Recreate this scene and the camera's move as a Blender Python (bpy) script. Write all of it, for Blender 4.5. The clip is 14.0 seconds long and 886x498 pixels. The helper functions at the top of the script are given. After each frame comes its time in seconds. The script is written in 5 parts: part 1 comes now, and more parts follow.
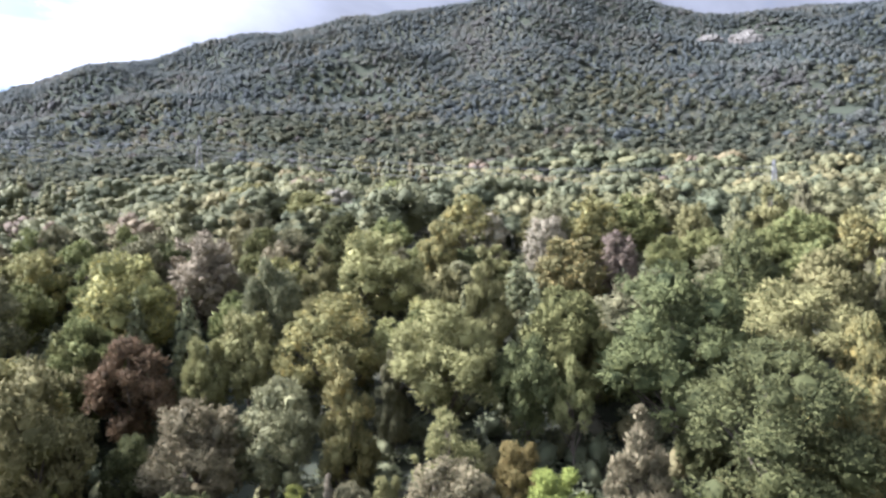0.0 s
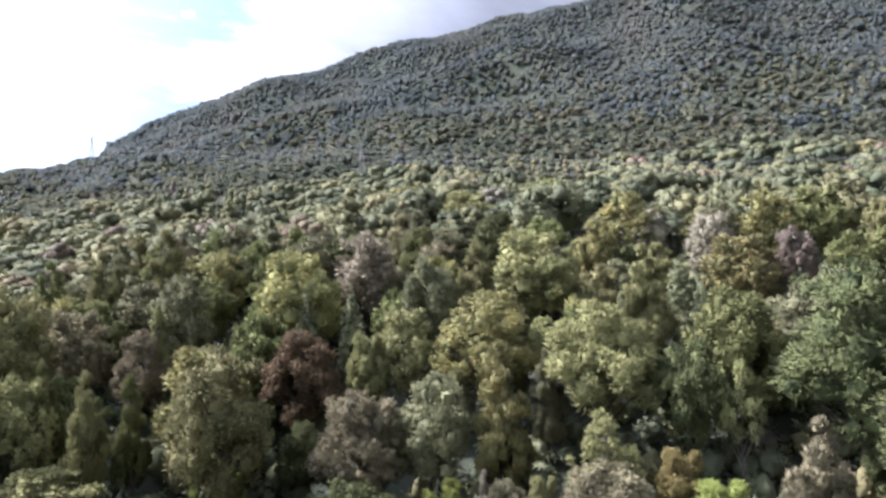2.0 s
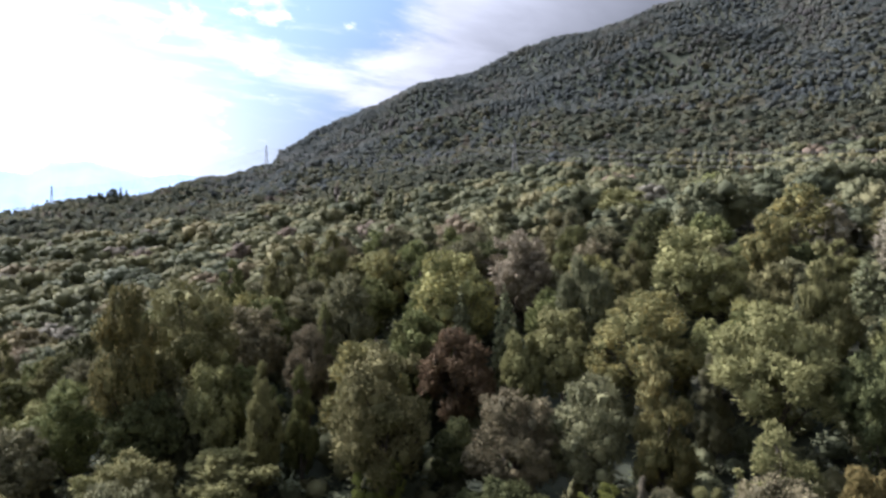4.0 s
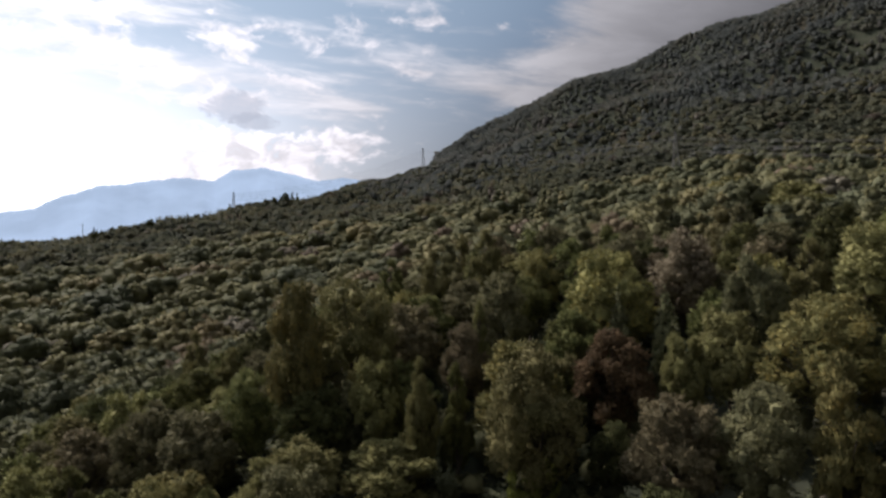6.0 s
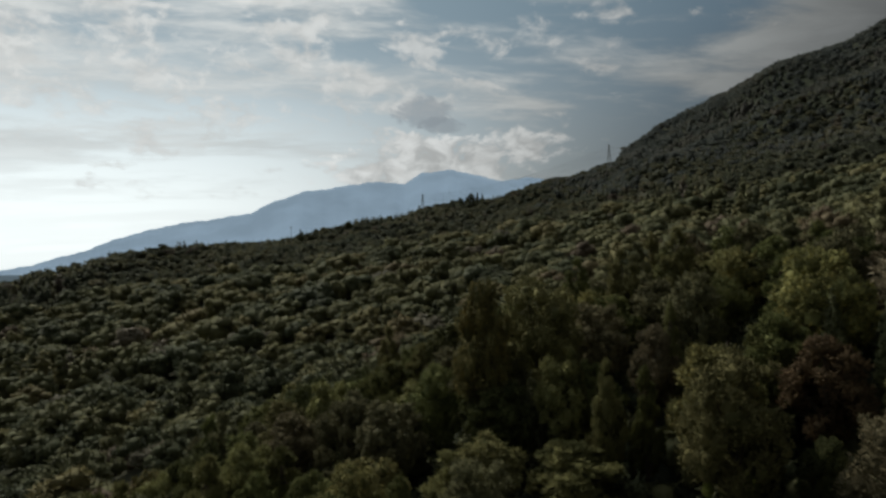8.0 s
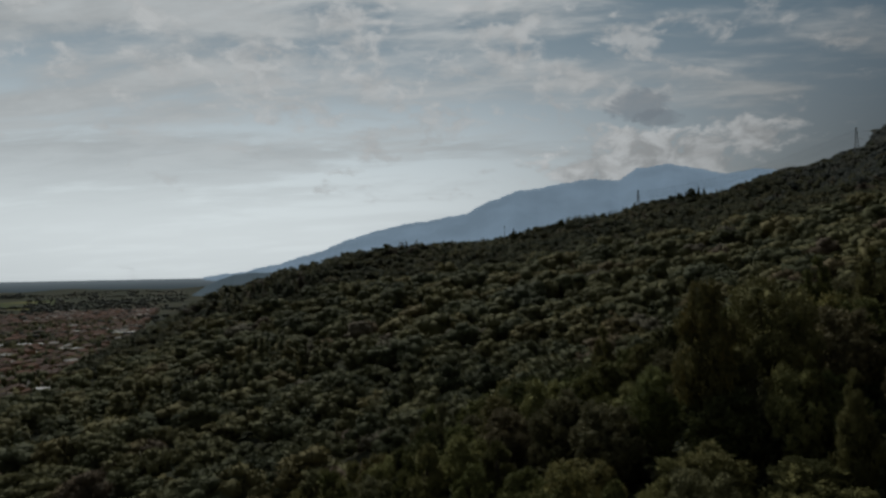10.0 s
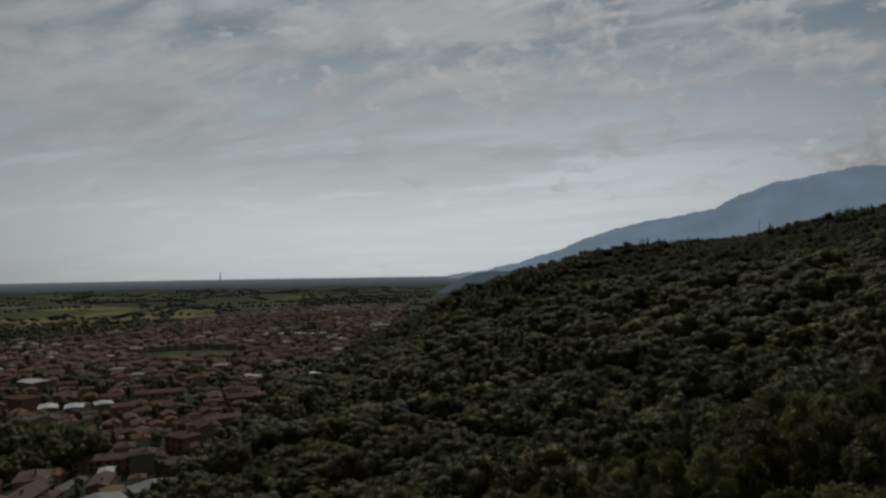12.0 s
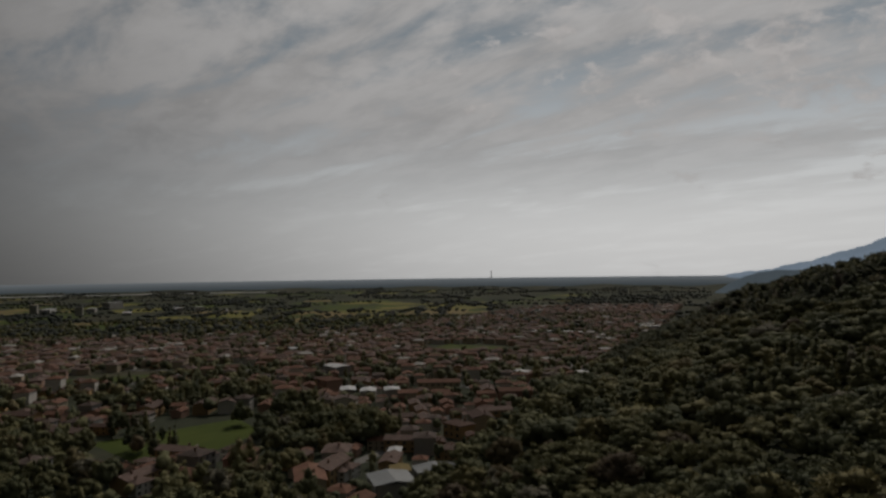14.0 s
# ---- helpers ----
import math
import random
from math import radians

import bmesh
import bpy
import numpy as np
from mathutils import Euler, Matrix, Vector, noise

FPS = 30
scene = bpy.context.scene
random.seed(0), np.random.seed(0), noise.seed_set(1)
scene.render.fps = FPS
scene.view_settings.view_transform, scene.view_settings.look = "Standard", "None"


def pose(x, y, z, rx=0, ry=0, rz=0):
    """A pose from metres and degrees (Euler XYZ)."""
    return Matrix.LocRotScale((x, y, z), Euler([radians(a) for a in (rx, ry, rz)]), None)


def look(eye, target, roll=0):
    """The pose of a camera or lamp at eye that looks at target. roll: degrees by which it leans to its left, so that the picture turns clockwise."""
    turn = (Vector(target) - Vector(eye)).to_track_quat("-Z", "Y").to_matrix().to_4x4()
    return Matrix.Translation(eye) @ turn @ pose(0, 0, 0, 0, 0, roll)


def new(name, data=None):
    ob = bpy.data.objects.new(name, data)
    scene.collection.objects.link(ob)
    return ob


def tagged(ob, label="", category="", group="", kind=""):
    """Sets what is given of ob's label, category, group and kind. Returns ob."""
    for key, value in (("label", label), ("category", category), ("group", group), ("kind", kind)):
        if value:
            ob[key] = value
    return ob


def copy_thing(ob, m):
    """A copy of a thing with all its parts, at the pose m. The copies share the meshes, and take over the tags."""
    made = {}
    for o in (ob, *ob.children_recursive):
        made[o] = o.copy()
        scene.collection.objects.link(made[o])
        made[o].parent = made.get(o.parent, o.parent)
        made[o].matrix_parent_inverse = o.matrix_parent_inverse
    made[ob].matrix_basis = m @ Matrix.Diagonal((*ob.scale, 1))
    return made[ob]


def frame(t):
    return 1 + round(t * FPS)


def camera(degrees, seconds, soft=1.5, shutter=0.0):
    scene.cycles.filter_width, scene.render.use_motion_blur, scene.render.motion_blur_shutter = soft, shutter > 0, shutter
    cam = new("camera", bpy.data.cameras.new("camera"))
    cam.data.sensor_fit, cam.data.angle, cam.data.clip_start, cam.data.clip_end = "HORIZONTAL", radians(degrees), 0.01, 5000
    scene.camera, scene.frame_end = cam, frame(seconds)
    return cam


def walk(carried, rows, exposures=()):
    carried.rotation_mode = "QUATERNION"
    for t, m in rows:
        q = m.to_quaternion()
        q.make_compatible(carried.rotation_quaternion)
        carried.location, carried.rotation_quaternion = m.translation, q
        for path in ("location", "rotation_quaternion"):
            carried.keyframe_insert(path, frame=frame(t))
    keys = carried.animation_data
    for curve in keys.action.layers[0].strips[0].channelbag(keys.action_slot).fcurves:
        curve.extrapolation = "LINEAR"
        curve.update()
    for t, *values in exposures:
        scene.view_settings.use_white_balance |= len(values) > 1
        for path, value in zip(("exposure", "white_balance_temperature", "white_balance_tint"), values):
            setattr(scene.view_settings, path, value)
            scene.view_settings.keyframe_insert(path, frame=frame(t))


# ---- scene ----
cam = camera(64.7, 14.0, soft=2.65)
EYE_Z = 75.0
PATH = [
    (0.0, pose(0, 0, EYE_Z, 90.74, 1.27, 0.00)),
    (0.5, pose(0, 0, EYE_Z, 90.78, 1.29, 3.08)),
    (1.0, pose(0, 0, EYE_Z, 90.82, 1.30, 6.16)),
    (1.5, pose(0, 0, EYE_Z, 90.86, 1.31, 9.52)),
    (2.0, pose(0, 0, EYE_Z, 90.90, 1.31, 12.62)),
    (2.5, pose(0, 0, EYE_Z, 90.95, 1.31, 15.59)),
    (3.0, pose(0, 0, EYE_Z, 91.00, 1.31, 18.65)),
    (5.5, pose(0, 0, EYE_Z, 91.27, 1.25, 34.69)),
    (6.0, pose(0, 0, EYE_Z, 91.32, 1.23, 37.71)),
    (6.5, pose(0, 0, EYE_Z, 91.38, 1.21, 41.25)),
    (7.0, pose(0, 0, EYE_Z, 91.44, 1.19, 44.93)),
    (7.5, pose(0, 0, EYE_Z, 91.49, 1.16, 48.77)),
    (8.0, pose(0, 0, EYE_Z, 91.55, 1.13, 52.73)),
    (10.5, pose(0, 0, EYE_Z, 91.82, 0.95, 74.59)),
    (11.0, pose(0, 0, EYE_Z, 91.87, 0.91, 79.24)),
    (11.5, pose(0, 0, EYE_Z, 91.92, 0.87, 84.10)),
    (12.0, pose(0, 0, EYE_Z, 91.96, 0.82, 89.34)),
    (12.5, pose(0, 0, EYE_Z, 92.01, 0.78, 94.78)),
    (13.0, pose(0, 0, EYE_Z, 92.05, 0.73, 100.15)),
    (13.5, pose(0, 0, EYE_Z, 92.09, 0.68, 105.57)),
    (14.0, pose(0, 0, EYE_Z, 92.12, 0.63, 110.94)),
]
walk(cam, PATH, exposures=[(0.0, 2.36, 5350, 23), (1.5, 2.28, 5350, 23), (3.0, 1.85, 5400, 23), (5.3, 0.7, 5950, 20), (6.5, 0.0, 6350, 20), (7.0, -0.25, 6350, 19), (8.0, -0.68, 6350, 6), (10.5, -1.4, 6150, 7), (12.5, -1.55, 6400, 10), (14.0, -1.55, 6650, 13)])

# ---------------------------------------------------------------- daylight
SUN_BEARING, SUN_HEIGHT = 90.0, 47.0      # degrees, bearing counted to the left of +y


def bearing(deg, d):
    a = radians(deg)
    return -math.sin(a) * d, math.cos(a) * d


def build_light():
    world = bpy.data.worlds.new("sky")
    scene.world = world
    world.use_nodes = True
    nt = world.node_tree
    nt.nodes.clear()
    N, L = nt.nodes.new, nt.links.new

    def link(value, socket):
        if isinstance(value, (int, float)):
            socket.default_value = value
        elif isinstance(value, tuple):
            socket.default_value = value
        else:
            L(value, socket)

    def calc(op, a, b=0.0):
        n = N("ShaderNodeMath"); n.operation = op
        link(a, n.inputs[0]); link(b, n.inputs[1])
        return n.outputs[0]

    def ramped(value, lo, hi, a=0.0, b=1.0):
        n = N("ShaderNodeMapRange"); n.interpolation_type = "SMOOTHSTEP"
        link(value, n.inputs[0])
        for k, v in enumerate((lo, hi, a, b)):
            n.inputs[k + 1].default_value = v
        return n.outputs[0]

    def blend(f, a, b):
        n = N("ShaderNodeMix"); n.data_type = "RGBA"
        link(f, n.inputs[0]); link(a, n.inputs[6]); link(b, n.inputs[7])
        return n.outputs[2]

    def scaled(colour, value):
        n = N("ShaderNodeVectorMath"); n.operation = "SCALE"
        link(colour, n.inputs[0]); link(value, n.inputs[3])
        return n.outputs[0]

    def noisy(vector, scale, detail, rough, twist=0.0, stretch=(1, 1, 1), turn=0.0, shift=(0, 0, 0)):
        mp = N("ShaderNodeMapping"); mp.vector_type = "TEXTURE"
        mp.inputs["Rotation"].default_value, mp.inputs["Scale"].default_value, mp.inputs["Location"].default_value = (0, 0, radians(turn)), stretch, shift
        L(vector, mp.inputs[0])
        n = N("ShaderNodeTexNoise")
        n.inputs["Scale"].default_value, n.inputs["Detail"].default_value, n.inputs["Roughness"].default_value, n.inputs["Distortion"].default_value = scale, detail, rough, twist
        L(mp.outputs[0], n.inputs["Vector"])
        return n.outputs[0]

    sky = N("ShaderNodeTexSky")
    sky.sky_type, sky.sun_disc = "NISHITA", False
    sky.sun_elevation, sky.sun_rotation = radians(SUN_HEIGHT), radians(-SUN_BEARING)
    sky.air_density, sky.dust_density, sky.ozone_density = 1.0, 0.8, 1.2
    way = N("ShaderNodeTexCoord").outputs["Generated"]
    sep = N("ShaderNodeSeparateXYZ"); L(way, sep.inputs[0])
    up = calc("MAXIMUM", sep.outputs[2], 0.0)
    bear = calc("ARCTAN2", calc("MULTIPLY", sep.outputs[0], -1.0), sep.outputs[1])     # radians to the left of +y
    lift = calc("ADD", up, 0.13)
    comb = N("ShaderNodeCombineXYZ")
    for k in range(3):
        L(lift, comb.inputs[k])
    div = N("ShaderNodeVectorMath"); div.operation = "DIVIDE"
    L(way, div.inputs[0]); L(comb.outputs[0], div.inputs[1])
    layer = div.outputs[0]                       # a flat cloud deck overhead
    sdir = bearing(SUN_BEARING, math.cos(radians(SUN_HEIGHT)))
    dot = N("ShaderNodeVectorMath"); dot.operation = "DOT_PRODUCT"; dot.inputs[1].default_value = (*sdir, math.sin(radians(SUN_HEIGHT)))
    L(way, dot.inputs[0])
    glow = ramped(dot.outputs["Value"], 0.3, 0.9, 0.8, 7.0)
    haze_tone = scaled((0.955, 0.985, 0.98), calc("MULTIPLY", calc("MULTIPLY", glow, ramped(bear, radians(20), radians(76), 0.3, 2.4)), ramped(bear, radians(105), radians(165), 1.0, 0.55)))
    clear = blend(0.78, sky.outputs[0], scaled((0.60, 0.82, 0.90), calc("MULTIPLY", glow, 0.54)))
    base = blend(ramped(up, 0.0, 0.36, 0.96, 0.05), clear, haze_tone)
    # veil that thickens to the left, broken patches ahead
    cover = calc("ADD", ramped(bear, 0.9, 1.9, 0.0, 0.12), ramped(bear, 0.3, 0.62, 0.2, 0.0))
    streak = noisy(layer, 1.5, 9, 0.56, 0.5, (1.9, 0.75, 1), 68)
    patch = noisy(layer, 3.4, 8, 0.6, 0.3, (1.5, 0.8, 1), 60, (3.1, 1.7, 0))
    mixed = calc("ADD", calc("ADD", calc("MULTIPLY", streak, 0.62), calc("MULTIPLY", patch, 0.38)), cover)
    cloud_tone = scaled((0.975, 0.985, 0.975), calc("MULTIPLY", glow, ramped(patch, 0.3, 0.7, 0.92, 1.22)))
    veil = calc("MULTIPLY", ramped(mixed, 0.48, 0.64), ramped(up, 0.05, 0.24, 0.1, 0.95))
    col = blend(veil, base, cloud_tone)
    # heaped clouds over the far mountains
    pos = N("ShaderNodeCombineXYZ"); L(bear, pos.inputs[0]); L(up, pos.inputs[1])
    puff = noisy(pos.outputs[0], 9.0, 10, 0.62, 0.25, (1, 0.67, 1))
    def around(b, u, wide, high):
        x = calc("DIVIDE", calc("SUBTRACT", bear, radians(b)), radians(wide))
        y = calc("DIVIDE", calc("SUBTRACT", up, math.sin(radians(u))), math.sin(radians(high)))
        return calc("SUBTRACT", 1.0, calc("ADD", calc("MULTIPLY", x, x), calc("MULTIPLY", y, y)))
    fine = noisy(pos.outputs[0], 26.0, 8, 0.6, 0.4, (1, 0.62, 1), 0, (1.3, 4.7, 0))
    heap = ramped(calc("ADD", calc("MULTIPLY", calc("MAXIMUM", around(52.5, 8.4, 11, 3.6), -1.6), 0.16), calc("ADD", calc("MULTIPLY", puff, 0.6), calc("MULTIPLY", fine, 0.4))), 0.55, 0.625, 0.0, 0.92)
    col = blend(heap, col, scaled((1.0, 0.99, 0.975), calc("MULTIPLY", glow, ramped(fine, 0.35, 0.7, 1.0, 1.75))))
    tuft = noisy(pos.outputs[0], 12.0, 9, 0.6, 0.5, (1.35, 0.55, 1), 6, (2.6, 9.4, 0))
    scraps = ramped(calc("ADD", calc("MULTIPLY", calc("MAXIMUM", around(73, 16.5, 30, 8), -1.5), 0.06), calc("ADD", calc("MULTIPLY", tuft, 0.62), calc("MULTIPLY", fine, 0.38))), 0.52, 0.64, 0.0, 0.78)
    col = blend(scraps, col, scaled((1.0, 0.985, 0.965), calc("MULTIPLY", glow, ramped(fine, 0.35, 0.7, 0.98, 1.3))))
    torn = noisy(pos.outputs[0], 34.0, 9, 0.62, 0.9, (1, 0.6, 1), 12, (7.9, 2.2, 0))
    rag = calc("ADD", calc("MULTIPLY", torn, 0.65), calc("MULTIPLY", puff, 0.35))
    for b, u, wide, high in ((54.2, 12.6, 2.6, 1.3), (52.6, 11.6, 2.2, 0.7)):
        shade = ramped(calc("ADD", calc("MULTIPLY", calc("MAXIMUM", around(b, u, wide, high), -2.0), 0.16), calc("ADD", calc("MULTIPLY", rag, 0.6), 0.2)), 0.50, 0.60, 0.0, 0.6)
        col = blend(shade, col, scaled((0.70, 0.77, 0.85), calc("MULTIPLY", glow, 0.82)))
    bg = N("ShaderNodeBackground"); L(col, bg.inputs["Color"])
    bg.inputs["Strength"].default_value = 0.135
    L(bg.outputs[0], N("ShaderNodeOutputWorld").inputs[0])
    sun = new("sun", bpy.data.lights.new("sun", "SUN"))
    sun.data.energy, sun.data.angle, sun.data.color = 4.0, radians(2.0), (1.0, 0.93, 0.82)
    x, y = bearing(SUN_BEARING, math.cos(radians(SUN_HEIGHT)))
    sun.matrix_world = look((x * 100, y * 100, 200 + 100 * math.sin(radians(SUN_HEIGHT))), (0, 0, 200))


build_light()


# ---------------------------------------------------------------- materials
def material(name):
    m = bpy.data.materials.new(name)
    m.use_nodes = True
    nt = m.node_tree
    return m, nt, nt.nodes["Principled BSDF"], nt.nodes["Material Output"]


def muted(c, k=0.03):
    """The hue drawn a little towards its own grey, then red and blue raised."""
    g = 0.3 * c[0] + 0.6 * c[1] + 0.1 * c[2]
    return tuple((v + (g - v) * k) * w for v, w in zip(c, (1.08, 1.0, 1.08)))


def foliage(name, dark, light, third=None, glint=0.05):
    """Leaves: hue wanders from tree to tree and from leaf to leaf; some light comes through."""
    dark, light, third = muted(dark), muted(light), muted(third) if third else None
    m, nt, bsdf, out = material(name)
    N, L = nt.nodes.new, nt.links.new
    geo, info, co = N("ShaderNodeNewGeometry"), N("ShaderNodeObjectInfo"), N("ShaderNodeTexCoord")
    n = N("ShaderNodeTexNoise"); n.inputs["Scale"].default_value = 0.55; n.inputs["Detail"].default_value = 4
    L(co.outputs["Object"], n.inputs["Vector"])
    add = N("ShaderNodeMath"); add.operation = "MULTIPLY_ADD"; add.inputs[1].default_value = 0.56
    L(geo.outputs["Random Per Island"], add.inputs[0])
    sc = N("ShaderNodeMath"); sc.operation = "MULTIPLY"; sc.inputs[1].default_value = 0.72
    L(n.outputs[0], sc.inputs[0]); L(sc.outputs[0], add.inputs[2])
    ramp = N("ShaderNodeValToRGB")
    e = ramp.color_ramp.elements
    e[0].position, e[0].color = 0.34, (*dark, 1)
    e[1].position, e[1].color = 0.74, (*light, 1)
    if third:
        x = ramp.color_ramp.elements.new(0.92); x.color = (*third, 1)
    L(add.outputs[0], ramp.inputs[0])
    hsv = N("ShaderNodeHueSaturation")
    v = N("ShaderNodeMapRange"); v.inputs[3].default_value, v.inputs[4].default_value = 0.78, 1.25
    h = N("ShaderNodeMapRange"); h.inputs[3].default_value, h.inputs[4].default_value = 0.485, 0.51
    L(info.outputs["Random"], v.inputs[0]); L(info.outputs["Random"], h.inputs[0])
    L(v.outputs[0], hsv.inputs["Value"]); L(h.outputs[0], hsv.inputs["Hue"]); L(ramp.outputs[0], hsv.inputs["Color"])
    L(hsv.outputs[0], bsdf.inputs["Base Color"])
    bsdf.inputs["Roughness"].default_value = 0.7
    bsdf.inputs["Specular IOR Level"].default_value = glint
    # leaves of one bough share its outward turn
    at, vt = N("ShaderNodeAttribute"), N("ShaderNodeVectorTransform")
    at.attribute_name = "outward"
    vt.vector_type, vt.convert_from, vt.convert_to = "NORMAL", "OBJECT", "WORLD"
    L(at.outputs["Vector"], vt.inputs[0])
    wide, both, unit = N("ShaderNodeVectorMath"), N("ShaderNodeVectorMath"), N("ShaderNodeVectorMath")
    wide.operation, both.operation, unit.operation = "SCALE", "ADD", "NORMALIZE"
    wide.inputs[3].default_value = 1.25
    L(vt.outputs[0], wide.inputs[0]); L(wide.outputs[0], both.inputs[0]); L(geo.outputs["Normal"], both.inputs[1]); L(both.outputs[0], unit.inputs[0])
    L(unit.outputs[0], bsdf.inputs["Normal"])
    tr = N("ShaderNodeBsdfTranslucent"); mix = N("ShaderNodeMixShader"); mix.inputs[0].default_value = 0.2
    L(hsv.outputs[0], tr.inputs["Color"])
    L(bsdf.outputs[0], mix.inputs[1]); L(tr.outputs[0], mix.inputs[2]); L(mix.outputs[0], out.inputs[0])
    return m


LEAF = {
    "green": foliage("leaf_green", (0.070, 0.088, 0.029), (0.150, 0.168, 0.054)),
    "deep": foliage("leaf_deep_green", (0.037, 0.047, 0.018), (0.086, 0.098, 0.034)),
    "olive": foliage("leaf_olive", (0.108, 0.118, 0.042), (0.218, 0.226, 0.082)),
    "yellow": foliage("leaf_yellow_green", (0.108, 0.117, 0.040), (0.198, 0.200, 0.070), (0.25, 0.22, 0.06)),
    "bright": foliage("leaf_bright_green", (0.098, 0.126, 0.026), (0.168, 0.205, 0.042)),
    "russet": foliage("leaf_russet", (0.050, 0.039, 0.021), (0.112, 0.078, 0.040)),
    "brown": foliage("leaf_brown", (0.080, 0.076, 0.040), (0.165, 0.150, 0.078)),
    "grey": foliage("leaf_grey_green", (0.086, 0.093, 0.044), (0.172, 0.178, 0.082)),
    "pale": foliage("leaf_pale", (0.165, 0.158, 0.098), (0.275, 0.262, 0.165)),
    "dusty": foliage("leaf_dusty_beige", (0.150, 0.140, 0.082), (0.262, 0.246, 0.146)),
    "fresh": foliage("leaf_fresh_yellow_green", (0.116, 0.134, 0.046), (0.220, 0.238, 0.082)),
    "rust": foliage("leaf_rust", (0.095, 0.090, 0.028), (0.180, 0.158, 0.048)),
    "mauve": foliage("leaf_mauve", (0.108, 0.094, 0.062), (0.185, 0.160, 0.106)),
    "blue": foliage("needle_blue_green", (0.098, 0.120, 0.058), (0.195, 0.218, 0.100)),
}


HILL_TONES = ((0, (0.056, 0.070, 0.037)), (0.22, (0.086, 0.102, 0.051)), (0.46, (0.118, 0.130, 0.060)), (0.66, (0.142, 0.149, 0.064)), (0.82, (0.166, 0.158, 0.066)), (0.9, (0.144, 0.118, 0.072)), (0.96, (0.112, 0.096, 0.061)), (1, (0.152, 0.153, 0.102)))
# leaf tones with the blue-grey of distant air painted into them
HAZED_MOUNTAIN_TONES = ((0.0, (0.057, 0.072, 0.065)), (0.25, (0.064, 0.080, 0.069)), (0.5, (0.072, 0.088, 0.071)), (0.68, (0.081, 0.094, 0.072)),
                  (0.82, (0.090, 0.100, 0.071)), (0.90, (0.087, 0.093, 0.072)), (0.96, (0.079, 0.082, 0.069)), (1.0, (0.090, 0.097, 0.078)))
SLOPE_TONES = ((0.0, (0.054, 0.067, 0.043)), (0.25, (0.067, 0.080, 0.049)), (0.5, (0.081, 0.093, 0.053)), (0.68, (0.093, 0.101, 0.054)),
               (0.82, (0.106, 0.108, 0.054)), (0.90, (0.094, 0.088, 0.057)), (0.96, (0.080, 0.072, 0.053)), (1.0, (0.104, 0.102, 0.076)))


def woods_material(name, cols, scale, spread, relief=0.9, loft=0.35, grain=1.6, form=0.7, through_light=0.2):
    """Crowns of the woods: a species value per tree picks the hue."""
    m, nt, bsdf, out = material(name)
    N, L = nt.nodes.new, nt.links.new
    at = N("ShaderNodeAttribute"); at.attribute_name = "species"
    geo, co = N("ShaderNodeNewGeometry"), N("ShaderNodeTexCoord")
    ramp = N("ShaderNodeValToRGB")
    cols = [(q, muted(c)) for q, c in cols]
    ramp.color_ramp.elements[0].color = (*cols[0][1], 1)
    ramp.color_ramp.elements[1].color = (*cols[-1][1], 1)
    for p, c in cols[1:-1]:
        ramp.color_ramp.elements.new(p).color = (*c, 1)
    L(at.outputs["Fac"], ramp.inputs[0])
    n = N("ShaderNodeTexNoise"); n.inputs["Scale"].default_value = scale; n.inputs["Detail"].default_value = 5
    L(co.outputs["Object"], n.inputs["Vector"])
    add = N("ShaderNodeMath"); add.operation = "ADD"
    L(n.outputs[0], add.inputs[0]); L(geo.outputs["Random Per Island"], add.inputs[1])
    v = N("ShaderNodeMapRange"); v.inputs[1].default_value, v.inputs[2].default_value = 0.4, 1.5
    v.inputs[3].default_value, v.inputs[4].default_value = 1 - spread, 1 + spread
    L(add.outputs[0], v.inputs[0])
    hsv = N("ShaderNodeHueSaturation")
    L(v.outputs[0], hsv.inputs["Value"]); L(ramp.outputs[0], hsv.inputs["Color"])
    L(hsv.outputs[0], bsdf.inputs["Base Color"])
    bsdf.inputs["Roughness"].default_value = 0.75
    bsdf.inputs["Specular IOR Level"].default_value = 0.1
    nb = N("ShaderNodeTexNoise"); nb.inputs["Scale"].default_value = grain; nb.inputs["Detail"].default_value = 3
    L(co.outputs["Object"], nb.inputs["Vector"])
    bump = N("ShaderNodeBump"); bump.inputs["Strength"].default_value = relief; bump.inputs["Distance"].default_value = 1.3 / grain
    L(nb.outputs[0], bump.inputs["Height"])
    both, unit, mild = N("ShaderNodeVectorMath"), N("ShaderNodeVectorMath"), N("ShaderNodeVectorMath")
    both.operation, unit.operation, mild.operation = "ADD", "NORMALIZE", "SCALE"
    mild.inputs[3].default_value = form
    out_at, lifted = N("ShaderNodeAttribute"), N("ShaderNodeVectorMath")
    out_at.attribute_name = "outward"
    lifted.operation = "ADD"; lifted.inputs[1].default_value = (0, 0, loft)
    L(out_at.outputs["Vector"], lifted.inputs[0]); L(lifted.outputs[0], both.inputs[1])
    L(bump.outputs[0], mild.inputs[0]); L(mild.outputs[0], both.inputs[0]); L(both.outputs[0], unit.inputs[0]); L(unit.outputs[0], bsdf.inputs["Normal"])
    tr = N("ShaderNodeBsdfTranslucent"); mix = N("ShaderNodeMixShader"); mix.inputs[0].default_value = through_light
    L(hsv.outputs[0], tr.inputs["Color"])
    L(bsdf.outputs[0], mix.inputs[1]); L(tr.outputs[0], mix.inputs[2]); L(mix.outputs[0], out.inputs[0])
    return m


